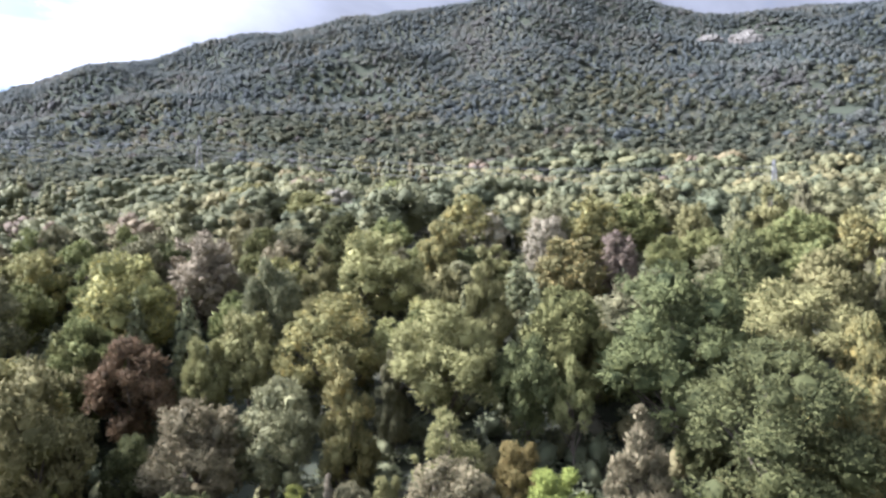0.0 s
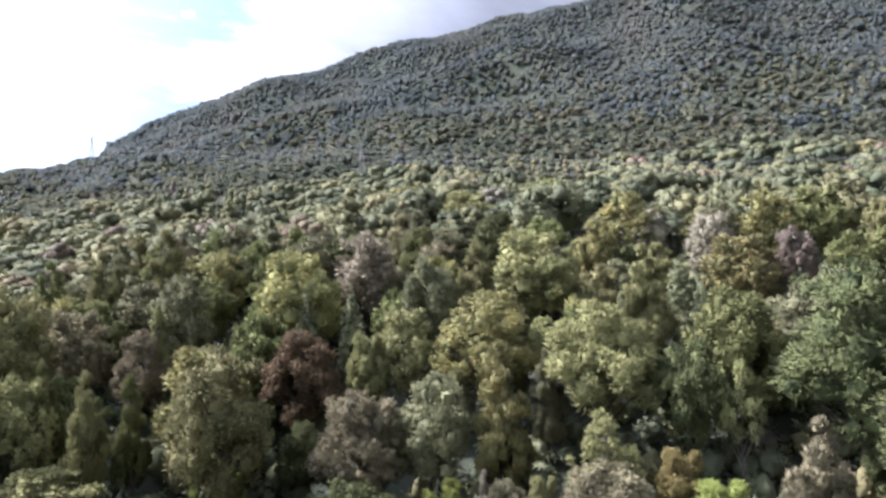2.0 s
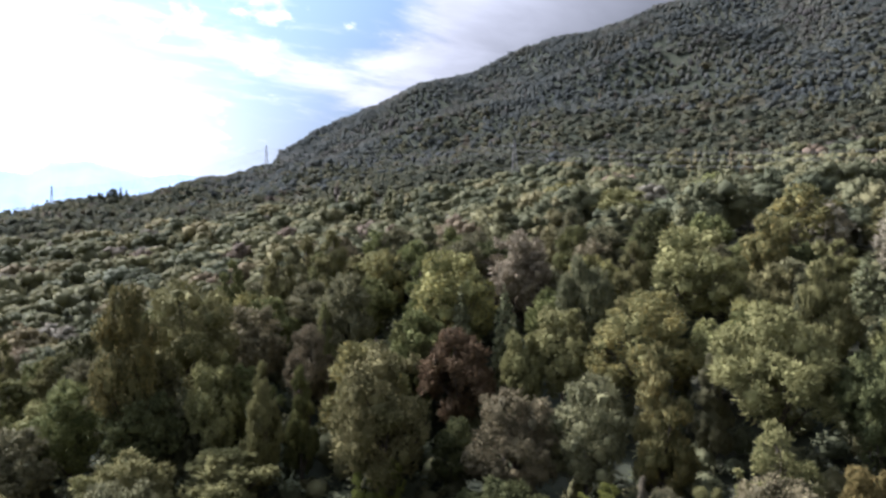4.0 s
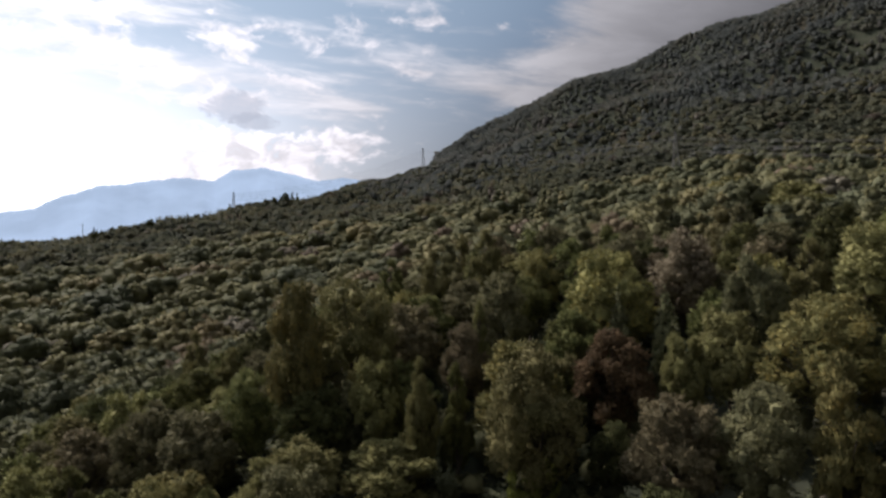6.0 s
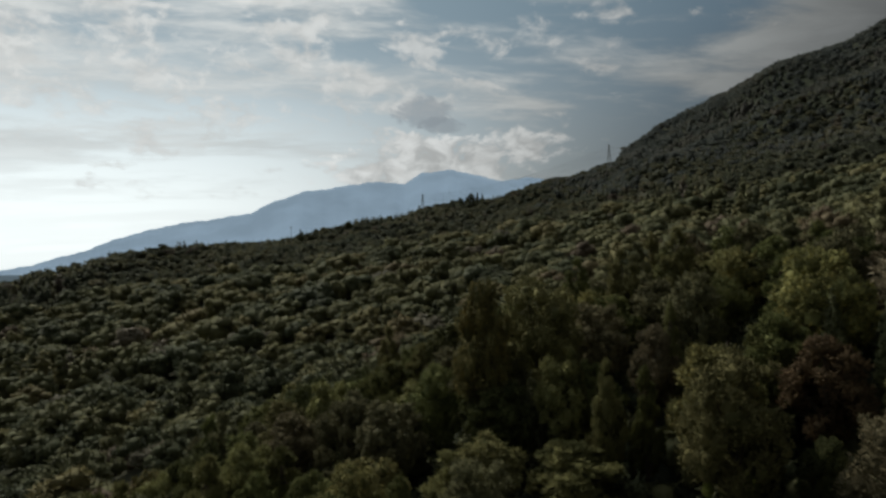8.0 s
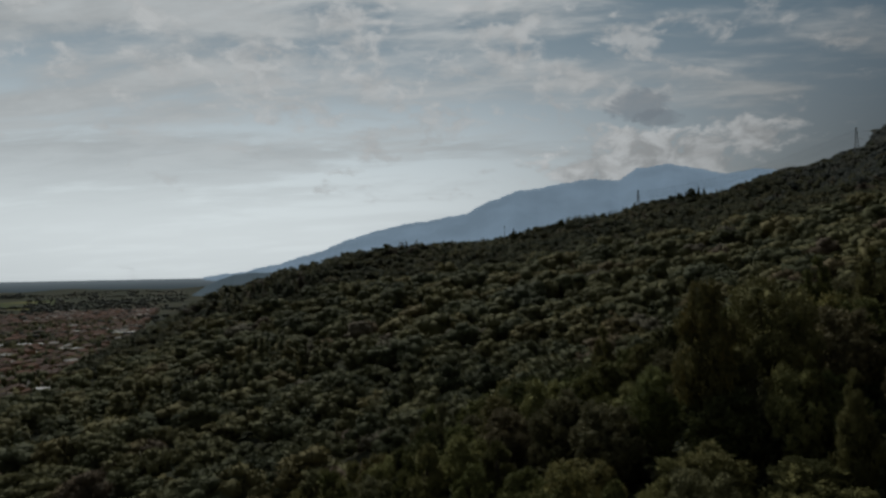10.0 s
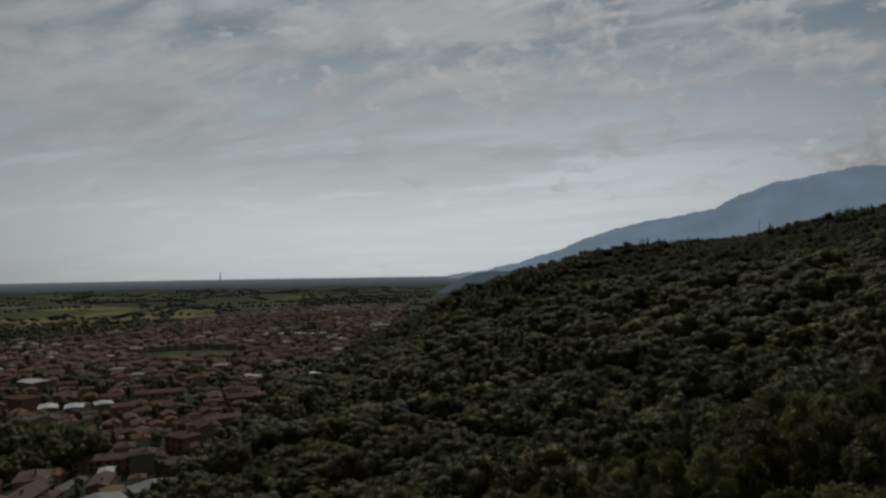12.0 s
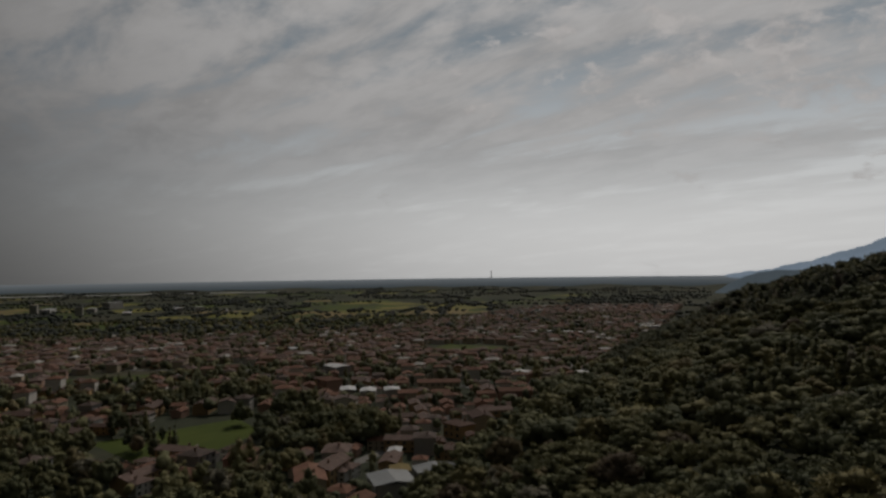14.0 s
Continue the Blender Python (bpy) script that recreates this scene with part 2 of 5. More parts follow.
def plain(name, a, b, scale, rough=0.8, bump=0.0, metal=0.0, detail=6, obj=0.0):
    """Two tones mixed by noise at two sizes, with fine relief; obj: how far single objects differ in value."""
    m, nt, bsdf, out = material(name)
    N, L = nt.nodes.new, nt.links.new
    co = N("ShaderNodeTexCoord")
    n1, n2 = N("ShaderNodeTexNoise"), N("ShaderNodeTexNoise")
    n1.inputs["Scale"].default_value, n2.inputs["Scale"].default_value = scale, scale * 9
    n1.inputs["Detail"].default_value = n2.inputs["Detail"].default_value = detail
    L(co.outputs["Object"], n1.inputs["Vector"]); L(co.outputs["Object"], n2.inputs["Vector"])
    s = N("ShaderNodeMath"); s.operation = "MULTIPLY_ADD"; s.inputs[1].default_value = 0.4
    L(n2.outputs[0], s.inputs[0]); L(n1.outputs[0], s.inputs[2])
    ramp = N("ShaderNodeValToRGB")
    e = ramp.color_ramp.elements
    e[0].position, e[0].color, e[1].position, e[1].color = 0.5, (*a, 1), 0.95, (*b, 1)
    L(s.outputs[0], ramp.inputs[0])
    info, hsv, v = N("ShaderNodeObjectInfo"), N("ShaderNodeHueSaturation"), N("ShaderNodeMapRange")
    v.inputs[3].default_value, v.inputs[4].default_value = 1 - obj, 1 + obj
    L(info.outputs["Random"], v.inputs[0]); L(v.outputs[0], hsv.inputs["Value"]); L(ramp.outputs[0], hsv.inputs["Color"])
    L(hsv.outputs[0], bsdf.inputs["Base Color"])
    bsdf.inputs["Roughness"].default_value, bsdf.inputs["Metallic"].default_value = rough, metal
    bsdf.inputs["Specular IOR Level"].default_value = 0.08 if rough >= 0.85 else 0.5
    if bump:
        bp = N("ShaderNodeBump"); bp.inputs["Strength"].default_value = 0.6; bp.inputs["Distance"].default_value = bump
        L(n2.outputs[0], bp.inputs["Height"]); L(bp.outputs[0], bsdf.inputs["Normal"])
    return m


WOODS = woods_material("woods_leaves", HILL_TONES, 0.9, 0.2)
HAZED_WOODS = woods_material("hazed_woods_leaves", HAZED_MOUNTAIN_TONES, 0.03, 0.1, 0.3, 0.7, 0.7, 0.35, 0.4)
SLOPE_WOODS = woods_material("slope_woods_leaves", SLOPE_TONES, 0.05, 0.12, 0.4, 0.6, 0.9, 0.45, 0.35)
BARK = plain("bark", (0.05, 0.04, 0.03), (0.12, 0.10, 0.08), 1.5, 0.9, 0.05)
BARE = plain("bare_wood", (0.22, 0.20, 0.17), (0.34, 0.31, 0.27), 1.5, 0.9, 0.03)


# ---------------------------------------------------------------- the lie of the land
CREST_BEARING = np.array([-180, -120, -75, -45, -31, -24, -20.5, -18, -14, -8, -2.6, 3.5, 8.4, 12.9, 16, 19, 22.2, 26.7, 31.2, 33.4, 35.6, 38, 40.5, 42.5, 45, 52, 180])
CREST_ELEVATION = np.array([-4, 4, 13, 16, 16.77, 17.45, 17.74, 18.5, 19.77, 21.68, 19.96, 19.58, 18.52, 17.79, 17.39, 16.52, 15.2, 14.53, 12.45, 10.5, 8.2, 5.2, -0.4, -2.77, -5, -5, -5])
CREST_D = 1250.0
SPUR_Y = np.array([-85, -30, 24, 104, 165, 275, 371, 482, 650, 900.0])
SPUR_EXTRA = np.array([0, 11, 29.33, 31.5, 25.44, 12.09, 12.4, 3.66, 11, 0])


def smooth(a, b, x):
    t = np.clip((x - a) / (b - a), 0, 1)
    return t * t * (3 - 2 * t)


def softplus(x, w):
    return w * np.logaddexp(0, x / w)


def ripple(x, y, size, seed):
    """Cheap rolling relief, about -1 to 1."""
    r = np.random.RandomState(seed)
    s = 0
    for k in range(6):
        a, p = r.uniform(0, 6.28, 2)
        f = 6.28 / (size * r.uniform(0.6, 1.7))
        s = s + np.sin(f * (x * math.cos(a) + y * math.sin(a)) + p)
    return s / 3.2


def height(x, y):
    x, y = np.asarray(x, float), np.asarray(y, float)
    d = np.hypot(x, y)
    az = np.degrees(np.arctan2(-x, y))
    # the foot of the slope runs along y = -85
    side = smooth(-1000, -620, x)
    slope = 0.225 * softplus(y + 85, 14) * side
    # shelf ahead of and to the right of the eye
    shelf = 24 * smooth(-130, -45, x) * (0.6 * smooth(-70, 20, y) + 0.4 * smooth(58, 110, y)) * (1 - smooth(170, 300, y))
    shelf = shelf + 12 * np.exp(-((x + 88) / 58) ** 2 - ((y - 62) / 52) ** 2)
    right = 0.13 * softplus(x - 12, 15) * smooth(-150, 30, y) * (1 - 0.75 * smooth(60, 400, x)) * (1 - smooth(95, 190, d))
    # spur that closes the view to the left
    spur = np.interp(y, SPUR_Y, SPUR_EXTRA) * np.exp(-((x + 570) / 170) ** 2)
    base = slope + shelf + right + spur
    crest = EYE_Z + CREST_D * np.tan(np.radians(np.interp(az, CREST_BEARING, CREST_ELEVATION))) - 10
    bx, by = -np.sin(np.radians(az)) * CREST_D, np.cos(np.radians(az)) * CREST_D
    crest_base = 0.225 * softplus(by + 85, 14) * smooth(-1000, -620, bx)
    # no shelf or side slope left out there
    rise = np.clip(crest - crest_base, 0, None) * np.where(d < CREST_D, smooth(330, 1330, d) / smooth(330, 1330, CREST_D), 1)
    far = np.clip((d - CREST_D) / 900, 0, None)
    hill = slope + spur + (shelf + right) * (1 - smooth(300, 900, d)) + rise
    hill = hill - np.minimum(far * 520, hill * 0.97 * (far > 0))
    bumps = ripple(x, y, 150, 3) * np.clip(hill / 60, 0, 1) * (2.2 + 5 * smooth(450, 800, d) * (1 - smooth(1080, 1240, d))) * smooth(60, 300, d) + ripple(x, y, 60, 5) * np.clip(hill / 40, 0, 1) * 0.8
    folds = ripple(x, y, 270, 15) * 15 * smooth(520, 780, d) * (1 - smooth(1000, 1220, d)) * (1 - smooth(34, 42, az))
    bumps = bumps + np.where(az > -60, folds, 0)
    plain_rise = (50 - 9 * smooth(104, 140, az)) * smooth(2300, 4900, d) ** 1.3
    return np.maximum(hill + bumps, 0) + plain_rise


def mesh_from(name, co, faces_flat, sides, smooth_shade=False):
    """A mesh from arrays: corners, and the corner numbers of faces with that many sides."""
    me = bpy.data.meshes.new(name)
    nf = len(faces_flat) // sides
    me.vertices.add(len(co)); me.vertices.foreach_set("co", np.ascontiguousarray(co, np.float32).ravel())
    me.loops.add(nf * sides); me.loops.foreach_set("vertex_index", np.ascontiguousarray(faces_flat, np.int32).ravel())
    me.polygons.add(nf)
    me.polygons.foreach_set("loop_start", np.arange(0, nf * sides, sides, dtype=np.int32))
    me.polygons.foreach_set("use_smooth", np.full(nf, smooth_shade))
    me.update(calc_edges=True)
    return me


def build_ground(mat):
    rad = np.concatenate([[0.0], np.geomspace(6, 4950, 130)])
    na = 300
    ang = np.linspace(0, 2 * math.pi, na, endpoint=False)
    X, Y = -np.sin(ang)[None] * rad[1:, None], np.cos(ang)[None] * rad[1:, None]
    # ground lifted under the far woods, so the dark gaps between crowns are shallower
    gap_lift = 2.2 * smooth(470, 560, np.hypot(X, Y)) * smooth(14, 30, height(X, Y)) * (1 - smooth(1180, 1240, np.hypot(X, Y))) * smooth(-60, -45, np.degrees(np.arctan2(-X, Y))) * (1 - smooth(85, 95, np.degrees(np.arctan2(-X, Y))))
    co = np.stack([X, Y, height(X, Y) + gap_lift], -1).reshape(-1, 3)
    co = np.concatenate([[[0, 0, float(height(0.0, 0.0))]], co])
    i = np.arange(na); j = (i + 1) % na
    quads = []
    for k in range(len(rad) - 2):
        a = 1 + k * na
        quads.append(np.stack([a + i, a + j, a + na + j, a + na + i], 1))
    q = np.concatenate(quads)
    tri = np.stack([np.zeros(na, int), 1 + j, 1 + i], 1)
    quad_as_tri = np.concatenate([q[:, [0, 2, 1]], q[:, [0, 3, 2]], tri[:, [0, 2, 1]]])
    me = mesh_from("ground", co, quad_as_tri.ravel(), 3, True)
    me.flip_normals() if me.polygons[0].normal.z < 0 else None
    me.materials.append(mat)
    return tagged(new("ground", me), "wooded mountainside falling to a broad farmed plain", "ground", kind="structure")


def ground_material():
    m, nt, bsdf, out = material("ground_soil_and_grass")
    N, L = nt.nodes.new, nt.links.new
    co = N("ShaderNodeTexCoord")
    n1 = N("ShaderNodeTexNoise"); n1.inputs["Scale"].default_value = 0.006; n1.inputs["Detail"].default_value = 8
    n2 = N("ShaderNodeTexNoise"); n2.inputs["Scale"].default_value = 0.12; n2.inputs["Detail"].default_value = 6
    for n in (n1, n2):
        L(co.outputs["Object"], n.inputs["Vector"])
    s = N("ShaderNodeMath"); s.operation = "MULTIPLY_ADD"; s.inputs[1].default_value = 0.35
    L(n2.outputs[0], s.inputs[0]); L(n1.outputs[0], s.inputs[2])
    ramp = N("ShaderNodeValToRGB")
    e = ramp.color_ramp.elements
    e[0].position, e[0].color = 0.45, (0.032, 0.038, 0.026, 1)
    e[1].position, e[1].color = 0.9, (0.075, 0.068, 0.047, 1)
    ramp.color_ramp.elements.new(0.65).color = (0.042, 0.048, 0.033, 1)
    L(s.outputs[0], ramp.inputs[0]); L(ramp.outputs[0], bsdf.inputs["Base Color"])
    bsdf.inputs["Roughness"].default_value = 0.9
    bsdf.inputs["Specular IOR Level"].default_value = 0.03
    bp = N("ShaderNodeBump"); bp.inputs["Distance"].default_value = 0.5
    L(n2.outputs[0], bp.inputs["Height"]); L(bp.outputs[0], bsdf.inputs["Normal"])
    return m


build_ground(ground_material())


# ---------------------------------------------------------------- trees
def blob(rs, c, r, sides=6, rings=3, squash=1.0):
    """A rough closed lump: corners, triangles and outward turns."""
    v = [(0, 0, 1.0)]
    for k in range(1, rings + 1):
        a = math.pi * k / (rings + 1)
        for i in range(sides):
            t = 2 * math.pi * (i + 0.5 * (k % 2)) / sides
            v.append((math.sin(a) * math.cos(t), math.sin(a) * math.sin(t), math.cos(a)))
    v.append((0, 0, -1.0))
    v = np.array(v) * rs.uniform(0.74, 1.16, (len(v), 1)) * r
    v[:, 2] *= squash
    f = []
    for i in range(sides):
        j = (i + 1) % sides
        f.append((0, 1 + i, 1 + j))
        for k in range(rings - 1):
            a, b = 1 + k * sides, 1 + (k + 1) * sides
            f += [(a + i, b + i, b + j), (a + i, b + j, a + j)]
        e = 1 + (rings - 1) * sides
        f.append((e + i, len(v) - 1, e + j))
    return v + np.asarray(c), np.array(f), v / np.linalg.norm(v, axis=1)[:, None]


def leaves(rs, lobes, n, size, lift=0.0, jitter=0.55, stretch=1.3, tufts=9):
    """n leaf sprays over the tufts that stud the outside of the lobes: corners, triangles and the outward turn of each corner."""
    C, Rr = lobes[:, :3], lobes[:, 3]
    knob = rs.normal(size=(len(C), tufts, 3)); knob[..., 2] += 0.35
    knob /= np.linalg.norm(knob, axis=2)[..., None]
    area = Rr ** 2
    pick, tuft = rs.choice(len(C), n * 3, p=area / area.sum()), rs.randint(0, tufts, n * 3)
    out = knob[pick, tuft]
    dirs = rs.normal(size=(n * 3, 3)) + out * 0.9; dirs[:, 2] += 0.2
    dirs /= np.linalg.norm(dirs, axis=1)[:, None]
    p = C[pick] + (out * 0.42 + dirs * rs.uniform(0.36, 0.68, (n * 3, 1))) * Rr[pick][:, None]
    dist = np.linalg.norm(p[:, None] - C[None], axis=2) / Rr[None]
    dist[np.arange(n * 3), pick] = 9
    keep = np.where(dist.min(1) > 0.74)[0][:n]
    p, dirs, out = p[keep], dirs[keep], out[keep]
    # every spray is two thin blades that part from one foot, pointing outwards and a little up
    k = len(p)
    foot = p - dirs * (size * 0.35)
    co = []
    for turn in (0, 1):
        ax = dirs * rs.uniform(0.1, 0.9, (k, 1)) + rs.normal(size=p.shape) * jitter
        ax[:, 2] += lift + 0.12
        ax /= np.linalg.norm(ax, axis=1)[:, None] + 1e-9
        side = np.cross(ax, dirs + rs.normal(size=p.shape) * 0.5)
        side /= np.linalg.norm(side, axis=1)[:, None] + 1e-9
        s = size * rs.uniform(0.6, 1.35, (k, 1))
        co.append(np.stack([foot - side * s * 0.3, foot + side * s * 0.3, foot + ax * s * stretch], 1))
    co = np.stack(co, 1).reshape(-1, 3)
    f = np.arange(len(co)).reshape(-1, 3)
    return co, f, np.repeat(dirs * 0.4 + out * 0.35, 6, axis=0)


def crown_lobes(rs, kind):
    """Lumps of a crown for a tree 14 m tall and 9 m wide: x, y, z, radius."""
    out = []
    if kind == "round":
        for k in range(44):
            d = rs.normal(size=3); d[2] = abs(d[2]) * 1.25 - 0.62
            d /= np.linalg.norm(d)
            r = rs.uniform(0.8, 1.6)
            q = rs.uniform(0.82, 1.06)
            out.append((d[0] * (4.6 - r) * q, d[1] * (4.6 - r) * q, 7.9 + d[2] * (6.2 - r) * q, r))
        out += [(0, 0, 8.2, 2.7), (0, 0, 5.2, 2.2)]
    elif kind == "upright":
        for k in range(34):
            u = rs.uniform(0, 1); t = rs.uniform(0, 6.28)
            rad = 4.3 * (1 - u) ** 0.6 * min(1.0, 0.55 + 1.5 * u) * rs.uniform(0.55, 1.0)
            r = rs.uniform(0.85, 1.35) * (1.15 - 0.5 * u)
            out.append((rad * math.cos(t), rad * math.sin(t), 3.0 + 10.2 * u, r))
        out += [(0, 0, 5.5, 2.4), (0, 0, 8.5, 1.9)]
    elif kind == "conifer":
        for tier in range(10):
            u = tier / 9.5
            n = max(4, 8 - tier // 2)
            for i in range(n):
                t = 6.28 * (i + rs.uniform(-0.25, 0.25) + 0.5 * tier) / n
                rad = 4.3 * (1 - u) ** 0.6 * rs.uniform(0.75, 1.1)
                for q in (0.4, 0.85):
                    out.append((rad * q * math.cos(t), rad * q * math.sin(t), 2.4 + 11.2 * u - 0.9 * q, (0.95 - 0.25 * q) * (1.1 - 0.7 * u)))
        out.append((0, 0, 13.6, 0.3))
    elif kind == "airy":
        for k in range(34):
            d = rs.normal(size=3); d[2] = abs(d[2]) - 0.6
            d /= np.linalg.norm(d)
            r, q = rs.uniform(0.5, 1.15), rs.uniform(0.55, 1.1)
            out.append((d[0] * 3.8 * q, d[1] * 3.8 * q, 9.0 + d[2] * 4.6 * q, r))
    elif kind == "spreading":
        for k in range(32):
            t = rs.uniform(0, 6.28); q = math.sqrt(rs.uniform(0.05, 1))
            r = rs.uniform(0.95, 1.5)
            out.append((q * 4.3 * math.cos(t), q * 4.3 * math.sin(t), 12.4 - 4.0 * q * q - rs.uniform(0, 4.6) * q, r))
        out += [(0, 0, 8.8, 2.8), (0, 0, 6.2, 2.2)]
    elif kind == "sparse":
        for k in range(20):
            t = rs.uniform(0, 6.28); u = rs.uniform(0, 1)
            rad = 3.0 * (1 - 0.75 * u) * rs.uniform(0.4, 1)
            out.append((rad * math.cos(t), rad * math.sin(t), 4.5 + 9 * u, rs.uniform(0.5, 0.95)))
    return np.array(out)


def joined(pieces):
    """Several pieces as one: corners, triangles and, where the pieces have them, outward turns."""
    k, fs = 0, []
    for p in pieces:
        fs.append(p[1] + k); k += len(p[0])
    return (np.concatenate([p[0] for p in pieces]), np.concatenate(fs)) + tuple(np.concatenate([p[2] for p in pieces]) for _ in range(len(pieces[0]) > 2))


def tube(a, b, ra, rb, sides=6):
    a, b = np.asarray(a, float), np.asarray(b, float)
    w = (b - a) / (np.linalg.norm(b - a) + 1e-9)
    u = np.cross(w, (0.3, 0.9, 0.1)); u /= np.linalg.norm(u)
    v = np.cross(w, u)
    t = np.arange(sides) * 2 * math.pi / sides
    ring = np.cos(t)[:, None] * u + np.sin(t)[:, None] * v
    co = np.concatenate([a + ring * ra, b + ring * rb, [b]])
    i = np.arange(sides); j = (i + 1) % sides
    f = np.concatenate([np.stack([i, j, sides + j], 1), np.stack([i, sides + j, sides + i], 1), np.stack([sides + i, sides + j, np.full(sides, 2 * sides)], 1)])
    return co, f


def crown_mesh(kind, seed, n, size, core):
    rs = np.random.RandomState(seed)
    lobes = crown_lobes(rs, kind)
    lift = {"upright": 0.7, "sparse": 0.8, "conifer": -0.25}.get(kind, 0.05)
    stretch = {"upright": 1.95, "conifer": 1.6, "spreading": 1.8}.get(kind, 1.45)
    pieces = []
    if core:
        for x, y, z, r in lobes:
            pieces.append(blob(rs, (x, y, z), r * 0.52, 5, 2))
    pieces.append(leaves(rs, lobes, n, size, lift, 0.42, stretch))
    return joined(pieces), lobes


def trunk_mesh(kind, seed, lobes):
    rs = np.random.RandomState(seed + 77)
    top = 12.5 if kind in ("conifer", "upright", "sparse") else 8.6
    bend = rs.uniform(-0.35, 0.35, 2)
    pts = [np.array([bend[0] * (z / top) ** 2, bend[1] * (z / top) ** 2, z - 0.8]) for z in np.linspace(0, top, 5)]
    pieces = [tube(pts[k], pts[k + 1], 0.30 * (1 - 0.2 * k), 0.30 * (0.8 - 0.2 * k) + 0.02, 7) for k in range(4)]
    for x, y, z, r in lobes[rs.permutation(len(lobes))[:12]]:
        z0 = min(max(z * 0.62, 2.2), top - 1.0)
        pieces.append(tube((bend[0] * (z0 / top) ** 2, bend[1] * (z0 / top) ** 2, z0 - 0.8), (x, y, z + 0.2), 0.11, 0.03, 5))
    return joined(pieces)


TEMPLATES = {}


def tree_meshes(kind, seed, level, colour, broad=False):
    """The meshes of one kind of tree, made once and then shared."""
    key = (kind, seed, level, broad)
    if key not in TEMPLATES:
        n, size = ((8000, 0.23), (5200, 0.295), (3000, 0.4), (1800, 0.53))[level]
        if broad:
            n, size = int(n * 1.6), size * 0.68
        if kind in ("airy", "sparse"):
            n = int(n * 0.6)
        (co, f, turn), lobes = crown_mesh(kind, seed, n, size, kind not in ("sparse", "airy"))
        crown = mesh_from("crown", co, f.ravel(), 3)
        turn = turn + (co - (0, 0, 7.0)) / 5 + (0, 0, 0.1)
        turn /= np.linalg.norm(turn, axis=1)[:, None] + 1e-6
        crown.attributes.new("outward", "FLOAT_VECTOR", "POINT").data.foreach_set("vector", turn.astype(np.float32).ravel())
        tco, tf = trunk_mesh(kind, seed, lobes)
        trunk = mesh_from("trunk", tco, tf.ravel(), 3, True)
        trunk.materials.append(BARE if kind == "sparse" else BARK)
        TEMPLATES[key] = (crown, trunk, {})
    crown, trunk, tinted = TEMPLATES[key]
    if colour not in tinted:
        me = crown.copy()
        me.materials.append(LEAF[colour])
        tinted[colour] = me
    return tinted[colour], trunk


WORDS = {"green": "mid-green leafy", "deep": "deep green leafy", "olive": "olive-green leafy", "yellow": "yellowing green leafy", "bright": "bright fresh-green leafy",
         "russet": "dark russet-leaved", "brown": "brownish autumn-leaved", "grey": "greyish green leafy", "pale": "pale grey-beige thin-leaved", "mauve": "dull mauve-leaved", "blue": "blue-green needled",
         "dusty": "dusty beige thin-leaved", "fresh": "light yellow-green leafy", "rust": "rusty autumn-leaved"}
FORMS = {"round": "tree with domed crown", "upright": "tree with tapering crown", "conifer": "conifer with tiered branches",
         "airy": "tree with open airy crown", "spreading": "tree with broad flat crown", "sparse": "tree with thin bare branches"}
PLANTED = []


def tree(x, y, tall, wide, kind, colour, seed):
    d = math.hypot(x, y)
    level = 0 if d < 66 else 1 if d < 88 else 2 if d < 112 else 3
    crown, trunk = tree_meshes(kind, seed % 3, level, colour, wide > 11)
    ob = tagged(new("tree"), f"{WORDS[colour]} {FORMS[kind]} in the wood", "tree", "trees of the near wood")
    for name, me in (("trunk", trunk), ("crown", crown)):
        new(name, me).parent = ob
    ob.matrix_basis = pose(x, y, float(height(x, y)) - 0.2, 0, 0, (seed * 77.7) % 360) @ Matrix.Diagonal((wide / 9.2, wide / 9.2, tall / 14.1, 1))
    PLANTED.append((x, y, wide / 2, tall))
    return ob


def plant(kind, colour, *places):
    for k, (x, y, tall, wide) in enumerate(places):
        tree(x, y, tall, wide, kind, colour, int(abs(x) * 3 + abs(y) * 7) + k)


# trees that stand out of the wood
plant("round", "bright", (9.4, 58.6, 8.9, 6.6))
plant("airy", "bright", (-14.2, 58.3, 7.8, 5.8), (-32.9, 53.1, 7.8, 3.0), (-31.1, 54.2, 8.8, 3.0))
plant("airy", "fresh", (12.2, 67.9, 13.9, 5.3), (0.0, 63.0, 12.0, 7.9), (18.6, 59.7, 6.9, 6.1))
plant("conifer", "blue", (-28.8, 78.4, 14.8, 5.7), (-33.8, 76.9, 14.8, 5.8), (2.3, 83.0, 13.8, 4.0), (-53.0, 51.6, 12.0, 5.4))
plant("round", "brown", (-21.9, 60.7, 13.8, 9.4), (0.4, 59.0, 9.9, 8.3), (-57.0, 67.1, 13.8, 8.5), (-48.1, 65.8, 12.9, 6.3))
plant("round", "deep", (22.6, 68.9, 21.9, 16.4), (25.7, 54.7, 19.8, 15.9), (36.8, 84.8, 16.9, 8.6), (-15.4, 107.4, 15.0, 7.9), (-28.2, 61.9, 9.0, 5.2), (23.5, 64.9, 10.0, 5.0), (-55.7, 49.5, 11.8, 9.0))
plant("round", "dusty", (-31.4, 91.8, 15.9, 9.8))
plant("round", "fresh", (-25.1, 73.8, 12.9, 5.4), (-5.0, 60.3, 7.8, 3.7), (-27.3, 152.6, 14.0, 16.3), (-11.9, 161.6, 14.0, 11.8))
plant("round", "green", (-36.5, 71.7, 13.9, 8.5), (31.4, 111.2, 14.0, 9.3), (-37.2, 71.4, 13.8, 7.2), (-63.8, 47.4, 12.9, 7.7))
